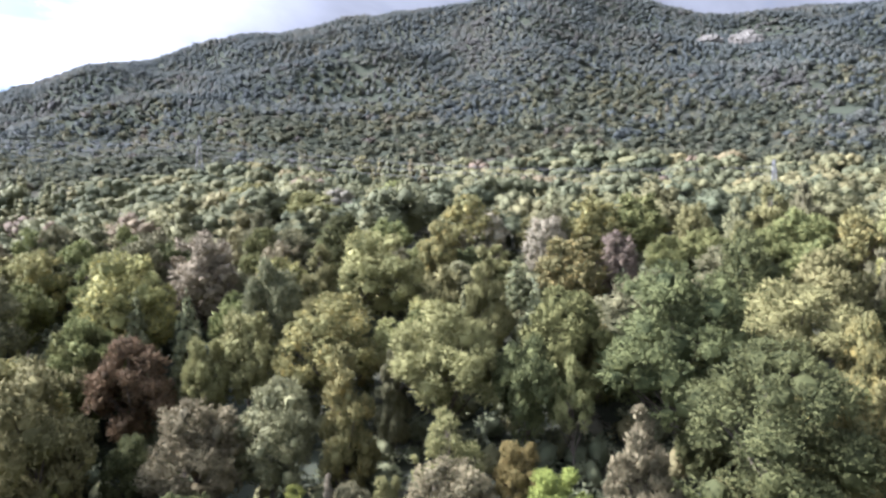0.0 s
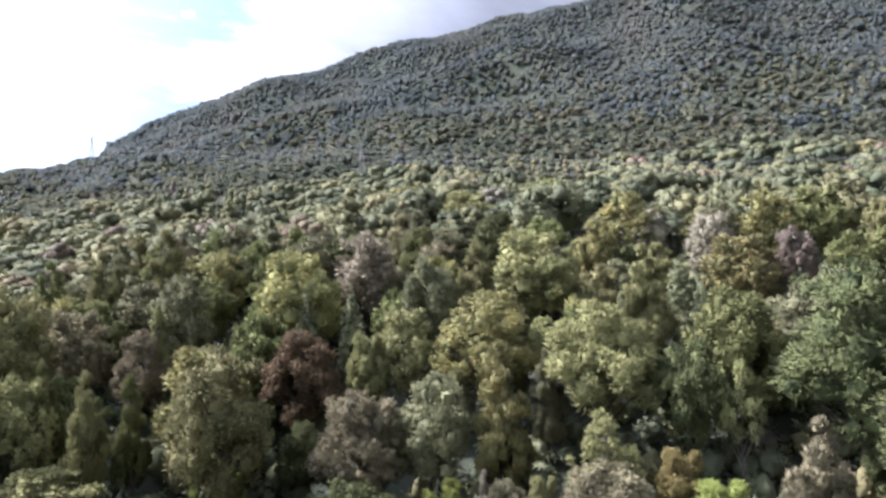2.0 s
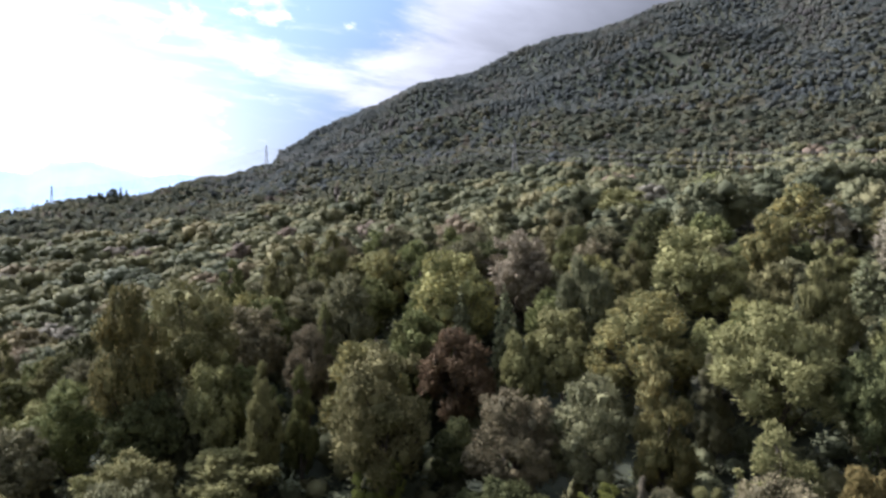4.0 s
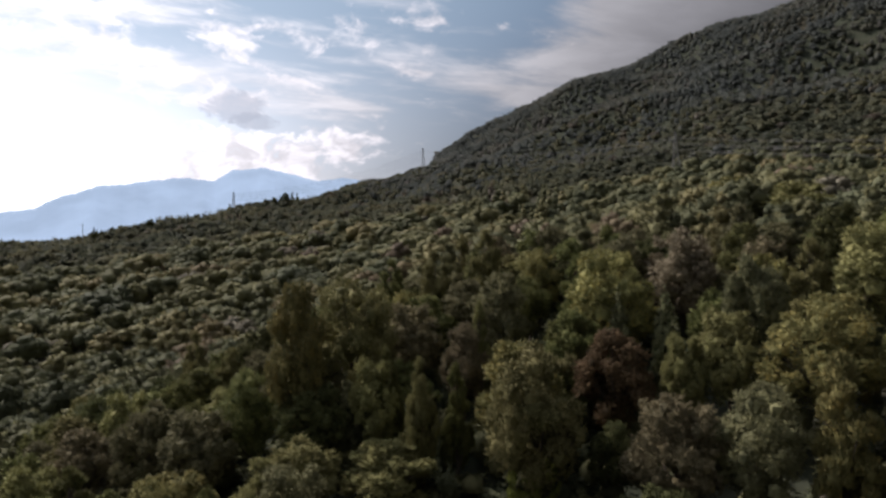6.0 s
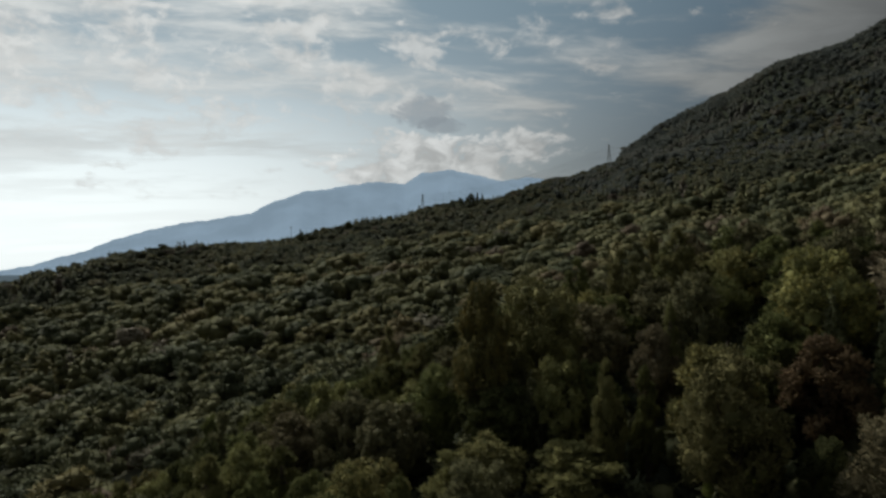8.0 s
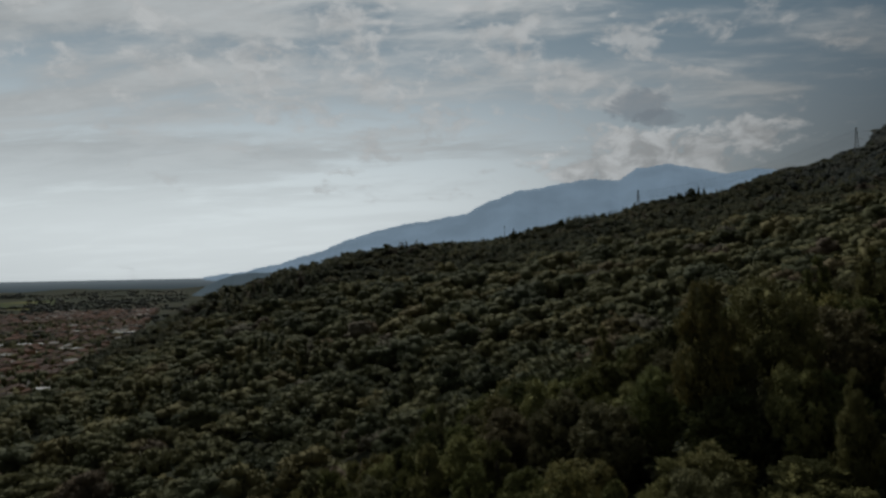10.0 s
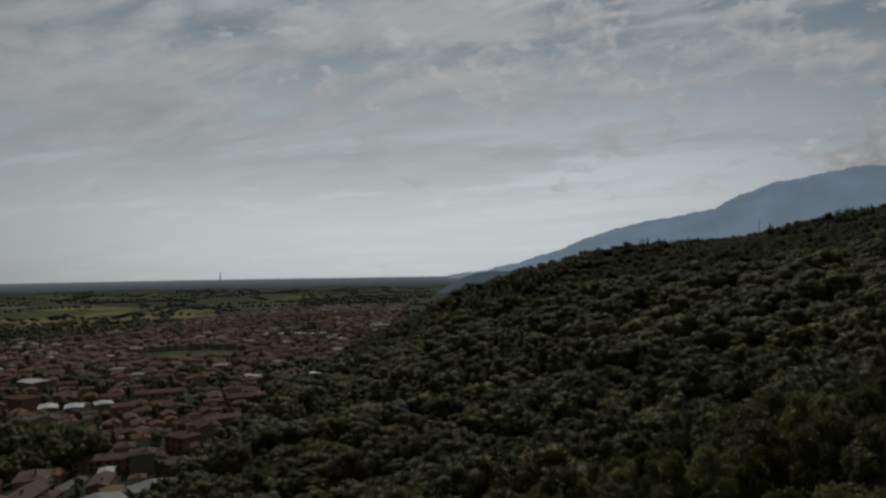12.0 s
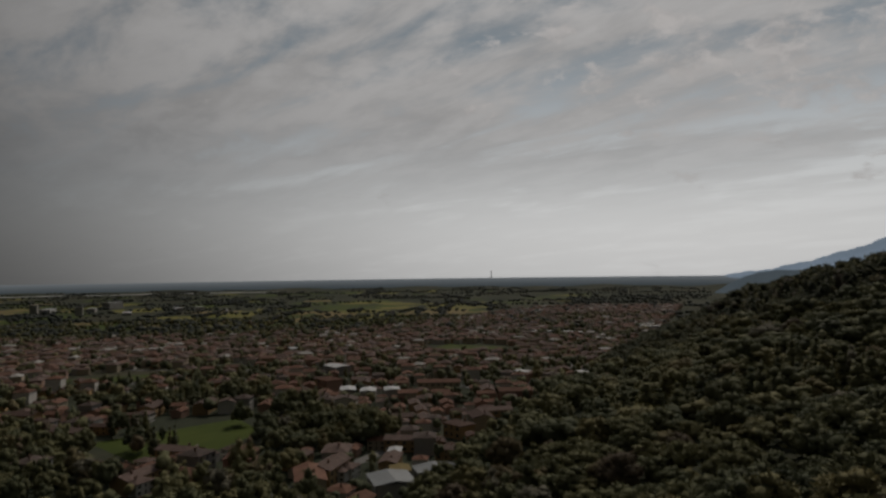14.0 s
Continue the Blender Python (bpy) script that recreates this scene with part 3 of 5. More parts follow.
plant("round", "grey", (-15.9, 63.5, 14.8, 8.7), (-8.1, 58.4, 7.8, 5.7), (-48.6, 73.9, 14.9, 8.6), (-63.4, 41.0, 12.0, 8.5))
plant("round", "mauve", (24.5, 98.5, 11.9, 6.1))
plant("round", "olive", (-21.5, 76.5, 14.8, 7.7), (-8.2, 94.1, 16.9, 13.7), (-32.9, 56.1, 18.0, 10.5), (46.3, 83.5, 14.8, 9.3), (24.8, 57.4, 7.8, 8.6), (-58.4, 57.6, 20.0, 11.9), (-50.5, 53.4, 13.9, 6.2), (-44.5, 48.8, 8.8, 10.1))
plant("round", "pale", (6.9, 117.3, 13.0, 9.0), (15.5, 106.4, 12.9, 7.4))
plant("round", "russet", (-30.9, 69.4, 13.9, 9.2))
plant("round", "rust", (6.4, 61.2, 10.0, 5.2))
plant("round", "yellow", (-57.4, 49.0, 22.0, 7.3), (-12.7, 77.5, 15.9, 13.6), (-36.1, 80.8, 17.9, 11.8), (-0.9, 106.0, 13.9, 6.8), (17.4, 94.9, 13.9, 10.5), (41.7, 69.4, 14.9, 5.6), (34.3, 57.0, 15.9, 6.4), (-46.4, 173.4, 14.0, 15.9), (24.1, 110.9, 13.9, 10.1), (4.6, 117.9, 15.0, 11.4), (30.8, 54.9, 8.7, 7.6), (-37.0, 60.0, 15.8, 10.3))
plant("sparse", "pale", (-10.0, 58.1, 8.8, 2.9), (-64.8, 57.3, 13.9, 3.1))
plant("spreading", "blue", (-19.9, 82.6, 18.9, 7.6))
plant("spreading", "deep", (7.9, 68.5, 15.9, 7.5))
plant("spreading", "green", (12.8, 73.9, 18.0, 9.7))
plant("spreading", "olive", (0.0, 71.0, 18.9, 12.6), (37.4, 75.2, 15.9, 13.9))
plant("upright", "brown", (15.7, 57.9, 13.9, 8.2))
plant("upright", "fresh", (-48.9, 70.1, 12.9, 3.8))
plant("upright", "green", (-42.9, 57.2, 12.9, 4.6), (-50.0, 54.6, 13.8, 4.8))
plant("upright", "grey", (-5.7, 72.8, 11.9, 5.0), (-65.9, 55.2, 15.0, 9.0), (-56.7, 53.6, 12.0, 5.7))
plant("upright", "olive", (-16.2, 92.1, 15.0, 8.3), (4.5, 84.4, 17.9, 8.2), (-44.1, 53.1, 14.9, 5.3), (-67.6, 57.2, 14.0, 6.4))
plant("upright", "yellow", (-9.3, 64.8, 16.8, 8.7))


FILL = (("round", "green"), ("round", "grey"), ("round", "olive"), ("spreading", "green"), ("upright", "olive"), ("round", "yellow"), ("upright", "green"), ("spreading", "deep"),
        ("airy", "green"), ("spreading", "grey"), ("round", "brown"), ("upright", "grey"), ("conifer", "blue"), ("round", "olive"), ("spreading", "olive"), ("round", "green"),
        ("round", "yellow"), ("upright", "olive"), ("spreading", "green"), ("round", "grey"))


def lattice(spacing, x0, x1, y0, y1, seed, wander=0.36):
    rs = np.random.RandomState(seed)
    xs, ys = np.arange(x0, x1, spacing), np.arange(y0, y1, spacing * 0.87)
    X, Y = np.meshgrid(xs, ys)
    X = X + (np.arange(len(ys)) % 2)[:, None] * spacing / 2
    X, Y = X + rs.uniform(-wander, wander, X.shape) * spacing, Y + rs.uniform(-wander, wander, X.shape) * spacing
    return X.ravel(), Y.ravel()


def wooded(x, y):
    """Where the wood stands: above the foot of the slope, not out on the plain."""
    foot = np.interp(x, (-1000, -750, -586, -475, -395, -200), (0, -37, -72, -75, -92, -80))
    return (height(x, y) > 2.0) & (y > foot + 4 * ripple(x, y, 60, 9)) & (x > -1050)


def near_wood():
    """Single trees where the wood comes nearest; returns the reach of that stretch."""
    X, Y = lattice(6.9, -200, 90, -40, 190, 11)
    d = np.hypot(X, Y); az = np.degrees(np.arctan2(-X, Y))
    drop = np.degrees(np.arctan2(EYE_Z - height(X, Y) - 11, d))
    ok = wooded(X, Y) & (d > 24) & (az > -42) & (az < 82) & (drop < 24)
    X, Y, d = X[ok], Y[ok], d[ok]
    free = np.ones(len(X), bool)
    for x, y, r, _ in PLANTED:
        free &= np.hypot(X - x, Y - y) > r * 0.72 + 2.2
    X, Y, d = X[free], Y[free], d[free]
    order = np.argsort(d)[:max(0, 300 - len(PLANTED))]
    rs = np.random.RandomState(5)
    stand_out = [(math.atan2(-x, y), math.hypot(x, y), r, float(height(x, y)) + 0.5 * t) for x, y, r, t in PLANTED]
    for k in order:
        kind, colour = FILL[rs.randint(len(FILL))]
        tall = rs.uniform(9.0, 13.5) * (1.15 if kind in ("conifer", "upright") else 1)
        wide, x, y, seed = rs.uniform(6.5, 9.5), float(X[k]), float(Y[k]), int(rs.randint(1000))
        for a, reach, r, skirt in stand_out:       # lower growth before the trees that stand out
            if d[k] < reach - 1 and abs(math.atan2(-x, y) - a) < 0.8 * r / reach + 0.3 * wide / d[k]:
                tall = min(tall, EYE_Z + (skirt - EYE_Z) * d[k] / reach - float(height(x, y)))
        if tall > 4.5:
            tree(x, y, tall, wide * min(1, 0.4 + tall / 16), kind, colour, seed)
    return float(d[order[-1]])


REACH = near_wood()


def woods(name, label, X, Y, templates, seed, tall, wide, mat=None, stands=0.40, uneven=1.0, needles=0.62):
    """One joined wood: every tree a turned and scaled copy of a template."""
    rs = np.random.RandomState(seed)
    Z = height(X, Y)
    kinds = rs.randint(0, len(templates), len(X))
    if len(templates) > 5:      # conifers keep together in stands
        stand = ripple(X, Y, 130, seed + 7) + rs.uniform(-0.35, 0.35, len(X))
        kinds = np.where(stand > needles, 4, np.where(kinds == 4, 0, kinds))
    size = 0.72 + 0.5 * rs.uniform(0, 1, len(X)) ** 1.6 + 0.12 * ripple(X, Y, 45, seed + 3)
    size = 0.88 + (np.clip(size, 0.62, 1.15) - 0.88) * uneven
    patch = 0.5 + 0.34 * ripple(X, Y, 90, seed) + 0.30 * ripple(X, Y, 240, seed + 1)
    species = np.clip(patch * stands + (1.02 - stands) * rs.uniform(0, 1, len(X)) ** 1.2 + (rs.uniform(size=len(X)) > 0.93) * 0.35, 0, 1)
    co, fs, sp, ow, base = [], [], [], [], 0
    for k, (v, f, o) in enumerate(templates):
        sel = np.where(kinds == k)[0]
        if not len(sel):
            continue
        t = rs.uniform(0, 6.28, len(sel)); c, s = np.cos(t), np.sin(t)
        w = rs.uniform(*wide, len(sel)) / 9.2 * size[sel]; h = rs.uniform(*tall, len(sel)) / 14.1 * (0.35 + 0.65 * size[sel])
        for src, dst, w1, h1, at in ((v, co, w, h, 1), (o, ow, 1 + 0 * w, 1 + 0 * h, 0)):
            P = np.empty((len(sel), len(v), 3))
            P[..., 0] = (src[None, :, 0] * c[:, None] - src[None, :, 1] * s[:, None]) * w1[:, None] + at * X[sel][:, None]
            P[..., 1] = (src[None, :, 0] * s[:, None] + src[None, :, 1] * c[:, None]) * w1[:, None] + at * Y[sel][:, None]
            P[..., 2] = src[None, :, 2] * h1[:, None] + at * Z[sel][:, None]
            dst.append(P.reshape(-1, 3))
        fs.append((f[None] + (np.arange(len(sel)) * len(v))[:, None, None] + base).reshape(-1, 3))
        sp.append(np.repeat(species[sel], len(v)))
        base += len(sel) * len(v)
    me = mesh_from(name, np.concatenate(co), np.concatenate(fs).ravel(), 3, True)
    me.attributes.new("species", "FLOAT", "POINT").data.foreach_set("value", np.concatenate(sp).astype(np.float32))
    me.attributes.new("outward", "FLOAT_VECTOR", "POINT").data.foreach_set("vector", np.concatenate(ow).astype(np.float32).ravel())
    me.materials.append(mat or WOODS)
    return tagged(new(name, me), label, "woods", kind="stuff")


def small_tree(kind, seed, n, size, lumps, sides=5, rings=2):
    """A tree seen from afar: a domed body with lumps on it and sprays over its surface."""
    rs = np.random.RandomState(seed)
    if kind == "conifer":
        body = np.array([(0, 0, 3.5, 3.0), (0, 0, 6.5, 2.3), (0, 0, 9.5, 1.6), (0, 0, 12.2, 0.9)])
        squash = 1.2
    else:
        q = np.sqrt((np.arange(lumps - 1) + 0.5) / max(lumps - 1, 1)) * (3.3 if kind == "round" else 2.6 if kind == "upright" else 3.9)
        t = rs.uniform(0, 6.28) + np.arange(lumps - 1) * 2.4 + rs.uniform(-0.35, 0.35, lumps - 1)
        top = (12.4 - 0.16 * q ** 2.4 if kind == "round" else 13.2 - 1.9 * q if kind == "upright" else 11.8 - 0.9 * q) + rs.uniform(-0.9, 0.7, lumps - 1)
        r = rs.uniform(1.15, 1.9, lumps - 1) * (1.0 if lumps > 8 else 1.35)
        body = np.concatenate([[(0, 0, 6.8, 3.6)] if lumps > 1 else [(0, 0, 7.6, 3.9)], np.stack([q * np.cos(t), q * np.sin(t), top - r, r], 1)])
        squash = 1.12
    core = 0.76 if n > 60 else 0.6 if n > 22 else 0.98
    pieces = [blob(rs, (x, y, z), r * core, sides, rings, squash) for x, y, z, r in body]
    if kind == "conifer" and lumps < 5:      # one slim spire
        pieces = [blob(rs, (0, 0, 6.2), 1.7, 5, 2, 3.0)]
    if n:
        pieces.append(leaves(rs, body, n, size, 0.1, 0.5, 1.15, 7))
    co, f, turn = joined(pieces)
    turn = 0.8 * turn + (co - (0, 0, 7.0)) / 4
    return co, f, turn / (np.linalg.norm(turn, axis=1)[:, None] + 1e-6)


def middle_and_far_woods():
    kinds = ("round", "spreading", "upright", "round", "conifer", "spreading", "round", "round", "upright")
    def stretch(spacing, seed):
        X, Y = lattice(spacing, -470, 330, -100, 460, seed, 0.48)
        d = np.hypot(X, Y); az = np.degrees(np.arctan2(-X, Y))
        drop = np.degrees(np.arctan2(EYE_Z - height(X, Y) - 11, d))
        return X, Y, d, wooded(X, Y) & (az > -44) & (az < 120) & (drop < 26)

    X, Y, d, ok = stretch(9.9, 21)
    near = ok & (d > REACH) & (d < 250)
    for x, y, r, _ in PLANTED:
        near &= np.hypot(X - x, Y - y) > r * 0.7 + 2.0
    if near.any():
        woods("hillside_woods", "mixed green and yellowing woods covering the lower hillside", X[near], Y[near],
              [small_tree(k, 40 + i, 430, 0.62, 10) for i, k in enumerate(kinds)], 31, (11.5, 17), (11, 16))
    X, Y, d, ok = stretch(11.0, 22)
    mid = ok & (d >= 250) & (d < 450)
    woods("valley_woods", "dense mixed woods on the hollow below the spur", X[mid], Y[mid],
          [small_tree(k, 60 + i, 150, 0.75, 8) for i, k in enumerate(kinds)], 32, (12, 19), (13, 18.5), uneven=1.3)
    # broadleaved woods thin out upwards into the darker, haze-tinted ones of the mountain
    for upper, spacing in ((False, 8.4), (True, 7.8)):
        X, Y = lattice(spacing, -1060, 760, -90, 1400, 23, 0.55)
        d = np.hypot(X, Y); az = np.degrees(np.arctan2(-X, Y))
        rs = np.random.RandomState(24)
        ok = (rs.uniform(size=len(X)) > 0.05) & wooded(X, Y) & (d >= 450) & (d < np.where(az < 47, 1310, 1060)) & (az > -40) & (az < 98)
        border = 640 + 90 * ripple(X, Y, 170, 25) + rs.uniform(-110, 110, len(X))
        high = (d > border) & (az + 3 * ripple(X, Y, 120, 26) + rs.uniform(-5, 5, len(X)) < 42)
        if upper:
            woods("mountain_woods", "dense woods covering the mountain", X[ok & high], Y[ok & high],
                  [small_tree(k, 80 + i, 27, 1.75, 1) for i, k in enumerate(kinds)], 33, (11.5, 14.5), (11, 14), HAZED_WOODS, 0.66, 0.8, 0.3)
        else:
            woods("spur_woods", "dense mixed woods on the spur and upper slope", X[ok & ~high], Y[ok & ~high],
                  [small_tree(k, 100 + i, 34, 1.6, 2) for i, k in enumerate(kinds)], 34, (11, 14.5), (11.5, 15), SLOPE_WOODS, 0.4, 0.8, 0.75)


middle_and_far_woods()


def undergrowth():
    """Brambles, saplings and shrubs that close the floor of the near wood."""
    X, Y = lattice(3.6, -130, 75, 10, 135, 61)
    d = np.hypot(X, Y); az = np.degrees(np.arctan2(-X, Y))
    drop = np.degrees(np.arctan2(EYE_Z - height(X, Y) - 3, d))
    ok = (d > 26) & (d < 128) & (az > -40) & (az < 62) & (drop < 26)
    rs = np.random.RandomState(6)
    kinds = [joined([blob(rs, (0, 0, 5.0), 3.0, 5, 2, 1.4), leaves(rs, np.array([(0, 0, 6, 4.2), (2, 1, 4, 3.2), (-2, -1, 5, 3.0)]), 110, 0.95)]) for k in range(4)]
    woods("undergrowth", "shaded green shrubs and saplings under the trees", X[ok], Y[ok], kinds, 66, (3, 6.5), (3.6, 5.5))


undergrowth()


def skyline_trees():
    """Taller conifers and lone trees that break the skyline of the spur."""
    rs = np.random.RandomState(17)
    for az, d, tall, wide in ((49.4, 720, 18, 8), (49.8, 715, 20, 8), (50.3, 722, 18, 9), (50.7, 716, 16, 8), (51.1, 720, 14, 9), (64.2, 660, 17, 8), (64.0, 655, 15, 7), (63.7, 664, 13, 7), (74.7, 570, 14, 12), (60.4, 690, 13, 9), (57.0, 700, 13, 9), (69.5, 625, 12, 10)):
        x, y = bearing(az, d)
        tree(x, y, tall, wide, "conifer" if wide < 9 else "round", "deep", int(rs.randint(100)))


skyline_trees()


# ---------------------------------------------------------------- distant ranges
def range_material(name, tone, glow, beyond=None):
    """Far rock and wood; the haze of kilometres of air is emitted as colour."""
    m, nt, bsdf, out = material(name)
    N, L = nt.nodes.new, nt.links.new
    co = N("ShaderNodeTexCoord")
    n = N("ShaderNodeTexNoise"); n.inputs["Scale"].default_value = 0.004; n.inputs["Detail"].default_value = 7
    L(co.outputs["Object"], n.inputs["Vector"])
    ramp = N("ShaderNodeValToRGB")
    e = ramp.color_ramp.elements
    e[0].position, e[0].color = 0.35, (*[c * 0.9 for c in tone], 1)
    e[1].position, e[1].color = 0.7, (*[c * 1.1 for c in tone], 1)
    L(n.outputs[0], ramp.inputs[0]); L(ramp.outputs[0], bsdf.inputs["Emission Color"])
    if beyond:      # the painted haze pales with distance
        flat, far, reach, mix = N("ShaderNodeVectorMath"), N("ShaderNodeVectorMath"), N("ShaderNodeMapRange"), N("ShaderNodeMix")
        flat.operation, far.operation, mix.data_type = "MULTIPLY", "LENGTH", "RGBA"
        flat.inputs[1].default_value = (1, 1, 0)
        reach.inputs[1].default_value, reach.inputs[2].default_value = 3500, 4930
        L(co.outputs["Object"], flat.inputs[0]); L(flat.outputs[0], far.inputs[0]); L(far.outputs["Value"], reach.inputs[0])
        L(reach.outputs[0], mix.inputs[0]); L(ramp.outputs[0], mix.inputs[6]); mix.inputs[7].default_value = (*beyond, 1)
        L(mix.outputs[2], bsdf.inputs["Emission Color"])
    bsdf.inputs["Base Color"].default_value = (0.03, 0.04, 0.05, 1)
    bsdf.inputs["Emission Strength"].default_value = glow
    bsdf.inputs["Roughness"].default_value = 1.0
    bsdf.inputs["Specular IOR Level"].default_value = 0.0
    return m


def distant_range(name, label, bearings, tops, near, far, rough, mat, seed):
    """A ridge with spurs and gullies; tops: how high its crest stands over the eye, in degrees."""
    az = np.linspace(bearings[0], bearings[-1], 420)
    top = EYE_Z + far * np.tan(np.radians(np.interp(az, bearings, tops)))
    rs = np.random.RandomState(seed)
    fine = sum(np.sin(az * f + rs.uniform(0, 6.28)) * a for f, a in ((2.1, 0.5), (5.3, 0.35), (11.7, 0.25), (23.0, 0.15)))
    top = top + fine * rough
    u = np.linspace(0, 1, 24)
    d = near + (far - near) * u[:, None] + 0 * az[None]
    gully = sum(np.sin(az * f + rs.uniform(0, 6.28) + 2.5 * u[:, None]) for f in (0.9, 2.3, 4.1)) / 3
    base = height(-np.sin(np.radians(az)) * near, np.cos(np.radians(az)) * near) - 8
    z = base[None] + (top - base)[None] * (u[:, None] ** 1.15) * (1 + 0.16 * gully * (1 - u[:, None]))
    back = np.stack([-np.sin(np.radians(az)) * (far + 120), np.cos(np.radians(az)) * (far + 120), base], -1)[None]
    X, Y = -np.sin(np.radians(az))[None] * d, np.cos(np.radians(az))[None] * d
    co = np.concatenate([np.stack([X, Y, z], -1), back]).reshape(-1, 3)
    n = len(az)
    i = np.arange(n - 1)
    q = np.concatenate([np.stack([k * n + i, k * n + i + 1, (k + 1) * n + i + 1, (k + 1) * n + i], 1) for k in range(24)])
    me = mesh_from(name, co, q.ravel(), 4, True)
    me.materials.append(mat)
    return tagged(new(name, me), label, "mountains", kind="structure")


# the blue of this range is haze put in as its own glow
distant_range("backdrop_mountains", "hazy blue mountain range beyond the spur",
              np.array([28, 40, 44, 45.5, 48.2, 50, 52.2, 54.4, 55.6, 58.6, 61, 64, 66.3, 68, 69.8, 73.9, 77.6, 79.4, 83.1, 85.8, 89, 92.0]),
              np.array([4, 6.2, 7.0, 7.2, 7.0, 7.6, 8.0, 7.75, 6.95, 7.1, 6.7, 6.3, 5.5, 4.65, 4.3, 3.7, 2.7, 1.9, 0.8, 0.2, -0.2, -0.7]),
              3300, 4700, 6, range_material("rock_haze_glow", (0.35, 0.46, 0.58), 0.95), 4)
# foothill glows a dim blue-grey that stands for the air before it
distant_range("backdrop_foothill", "low hazy foothill at the end of the spur",
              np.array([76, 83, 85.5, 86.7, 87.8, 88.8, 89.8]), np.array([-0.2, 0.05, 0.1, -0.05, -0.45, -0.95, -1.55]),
              2560, 2700, 1, range_material("foothill_haze_glow", (0.14, 0.18, 0.205), 0.9), 6)


def far_plain():
    """A sheet added over the farthest plain, its haze put in as glow."""
    az = np.linspace(78, 172, 300)
    near = 3350 + 160 * ripple(az * 40, 0 * az, 300, 12)
    rows = [near + (4930 - near) * u for u in np.linspace(0, 1, 8)]
    D = np.stack(rows)
    X, Y = -np.sin(np.radians(az))[None] * D, np.cos(np.radians(az))[None] * D
    lift = np.concatenate([[-2.0], np.full(7, 1.5)])[:, None]
    co = np.stack([X, Y, height(X, Y) + lift], -1).reshape(-1, 3)
    n = len(az); i = np.arange(n - 1)
    q = np.concatenate([np.stack([k * n + i, k * n + i + 1, (k + 1) * n + i + 1, (k + 1) * n + i], 1) for k in range(7)])
    me = mesh_from("backdrop_plain", co, q.ravel(), 4, True)
    me.materials.append(range_material("far_plain_haze_glow", (0.085, 0.104, 0.112), 0.9, (0.36, 0.40, 0.42)))
    tagged(new("backdrop_plain", me), "hazy blue-grey far edge of the plain", "plain", kind="structure")


far_plain()


# ---------------------------------------------------------------- town on the plain
def part(name, bm, mat, parent, label=""):
    me = bpy.data.meshes.new(name)
    bm.to_mesh(me); bm.free()
    me.materials.append(mat)
    ob = new(name, me)
    ob.parent = parent
    return tagged(ob, label)


def box(bm, x0, x1, y0, y1, z0, z1):
    v = [bm.verts.new((x, y, z)) for z in (z0, z1) for y in (y0, y1) for x in (x0, x1)]
    for f in ((0, 2, 3, 1), (4, 5, 7, 6), (0, 1, 5, 4), (2, 6, 7, 3), (0, 4, 6, 2), (1, 3, 7, 5)):
        bm.faces.new([v[i] for i in f])


WALLS = [plain("render_" + n, [c * 0.85 for c in t], t, 0.25, 0.9, 0.01, obj=0.12) for n, t in
         (("cream", (0.42, 0.36, 0.27)), ("white", (0.55, 0.53, 0.49)), ("ochre", (0.38, 0.26, 0.14)), ("grey", (0.30, 0.29, 0.27)), ("rose", (0.36, 0.23, 0.18)))]
TILES = [plain("roof_tiles_" + n, [c * 0.6 for c in t], t, 0.5, 0.85, 0.05, obj=0.22) for n, t in
         (("terracotta", (0.165, 0.088, 0.062)), ("brown", (0.105, 0.068, 0.056)), ("faded", (0.14, 0.10, 0.086)), ("old", (0.11, 0.085, 0.075)))]
GLASS = plain("dark_window", (0.015, 0.017, 0.02), (0.03, 0.033, 0.04), 0.6, 0.15)
SHUTTER = plain("window_shutter", (0.05, 0.06, 0.04), (0.10, 0.08, 0.05), 1.0, 0.7)
SHEET = plain("pale_sheet_roof", (0.26, 0.265, 0.265), (0.40, 0.405, 0.40), 0.06, 0.5, 0.02, obj=0.1)
DULL = plain("grey_sheet_roof", (0.075, 0.082, 0.084), (0.13, 0.14, 0.143), 0.08, 0.55, 0.03, obj=0.1)
CHIMNEY = plain("chimney_brick", (0.16, 0.10, 0.075), (0.26, 0.18, 0.14), 1.0, 0.9)


def roof_bm(w, d, z, pitch, hip, over=0.55, thick=0.22):
    """A gabled or hipped roof with eaves and thickness, ridge along x."""
    bm = bmesh.new()
    hx, hy = w / 2 + over, d / 2 + over
    r = hy * pitch
    rx = hx - (hy * 0.95 if hip else 0)
    rings = []
    for dz in (0, -thick):
        low = [bm.verts.new((x, y, z + dz)) for x, y in ((-hx, -hy), (hx, -hy), (hx, hy), (-hx, hy))]
        top = [bm.verts.new((x, 0, z + r + dz)) for x in (-rx, rx)]
        rings.append((low, top))
    for n, (low, top) in enumerate(rings):
        faces = [(low[0], low[1], top[1], top[0]), (low[2], low[3], top[0], top[1]), (low[1], low[2], top[1]), (low[3], low[0], top[0])]
        for f in faces:
            if not hip and len(f) == 3:
                continue
            bm.faces.new(f if n == 0 else f[::-1])
    (l0, t0), (l1, t1) = rings
    loop0 = l0 if hip else [l0[0], l0[1], t0[1], l0[2], l0[3], t0[0]]
    loop1 = l1 if hip else [l1[0], l1[1], t1[1], l1[2], l1[3], t1[0]]
    for i in range(len(loop0)):
        j = (i + 1) % len(loop0)
        bm.faces.new((loop0[j], loop0[i], loop1[i], loop1[j]))
    return bm


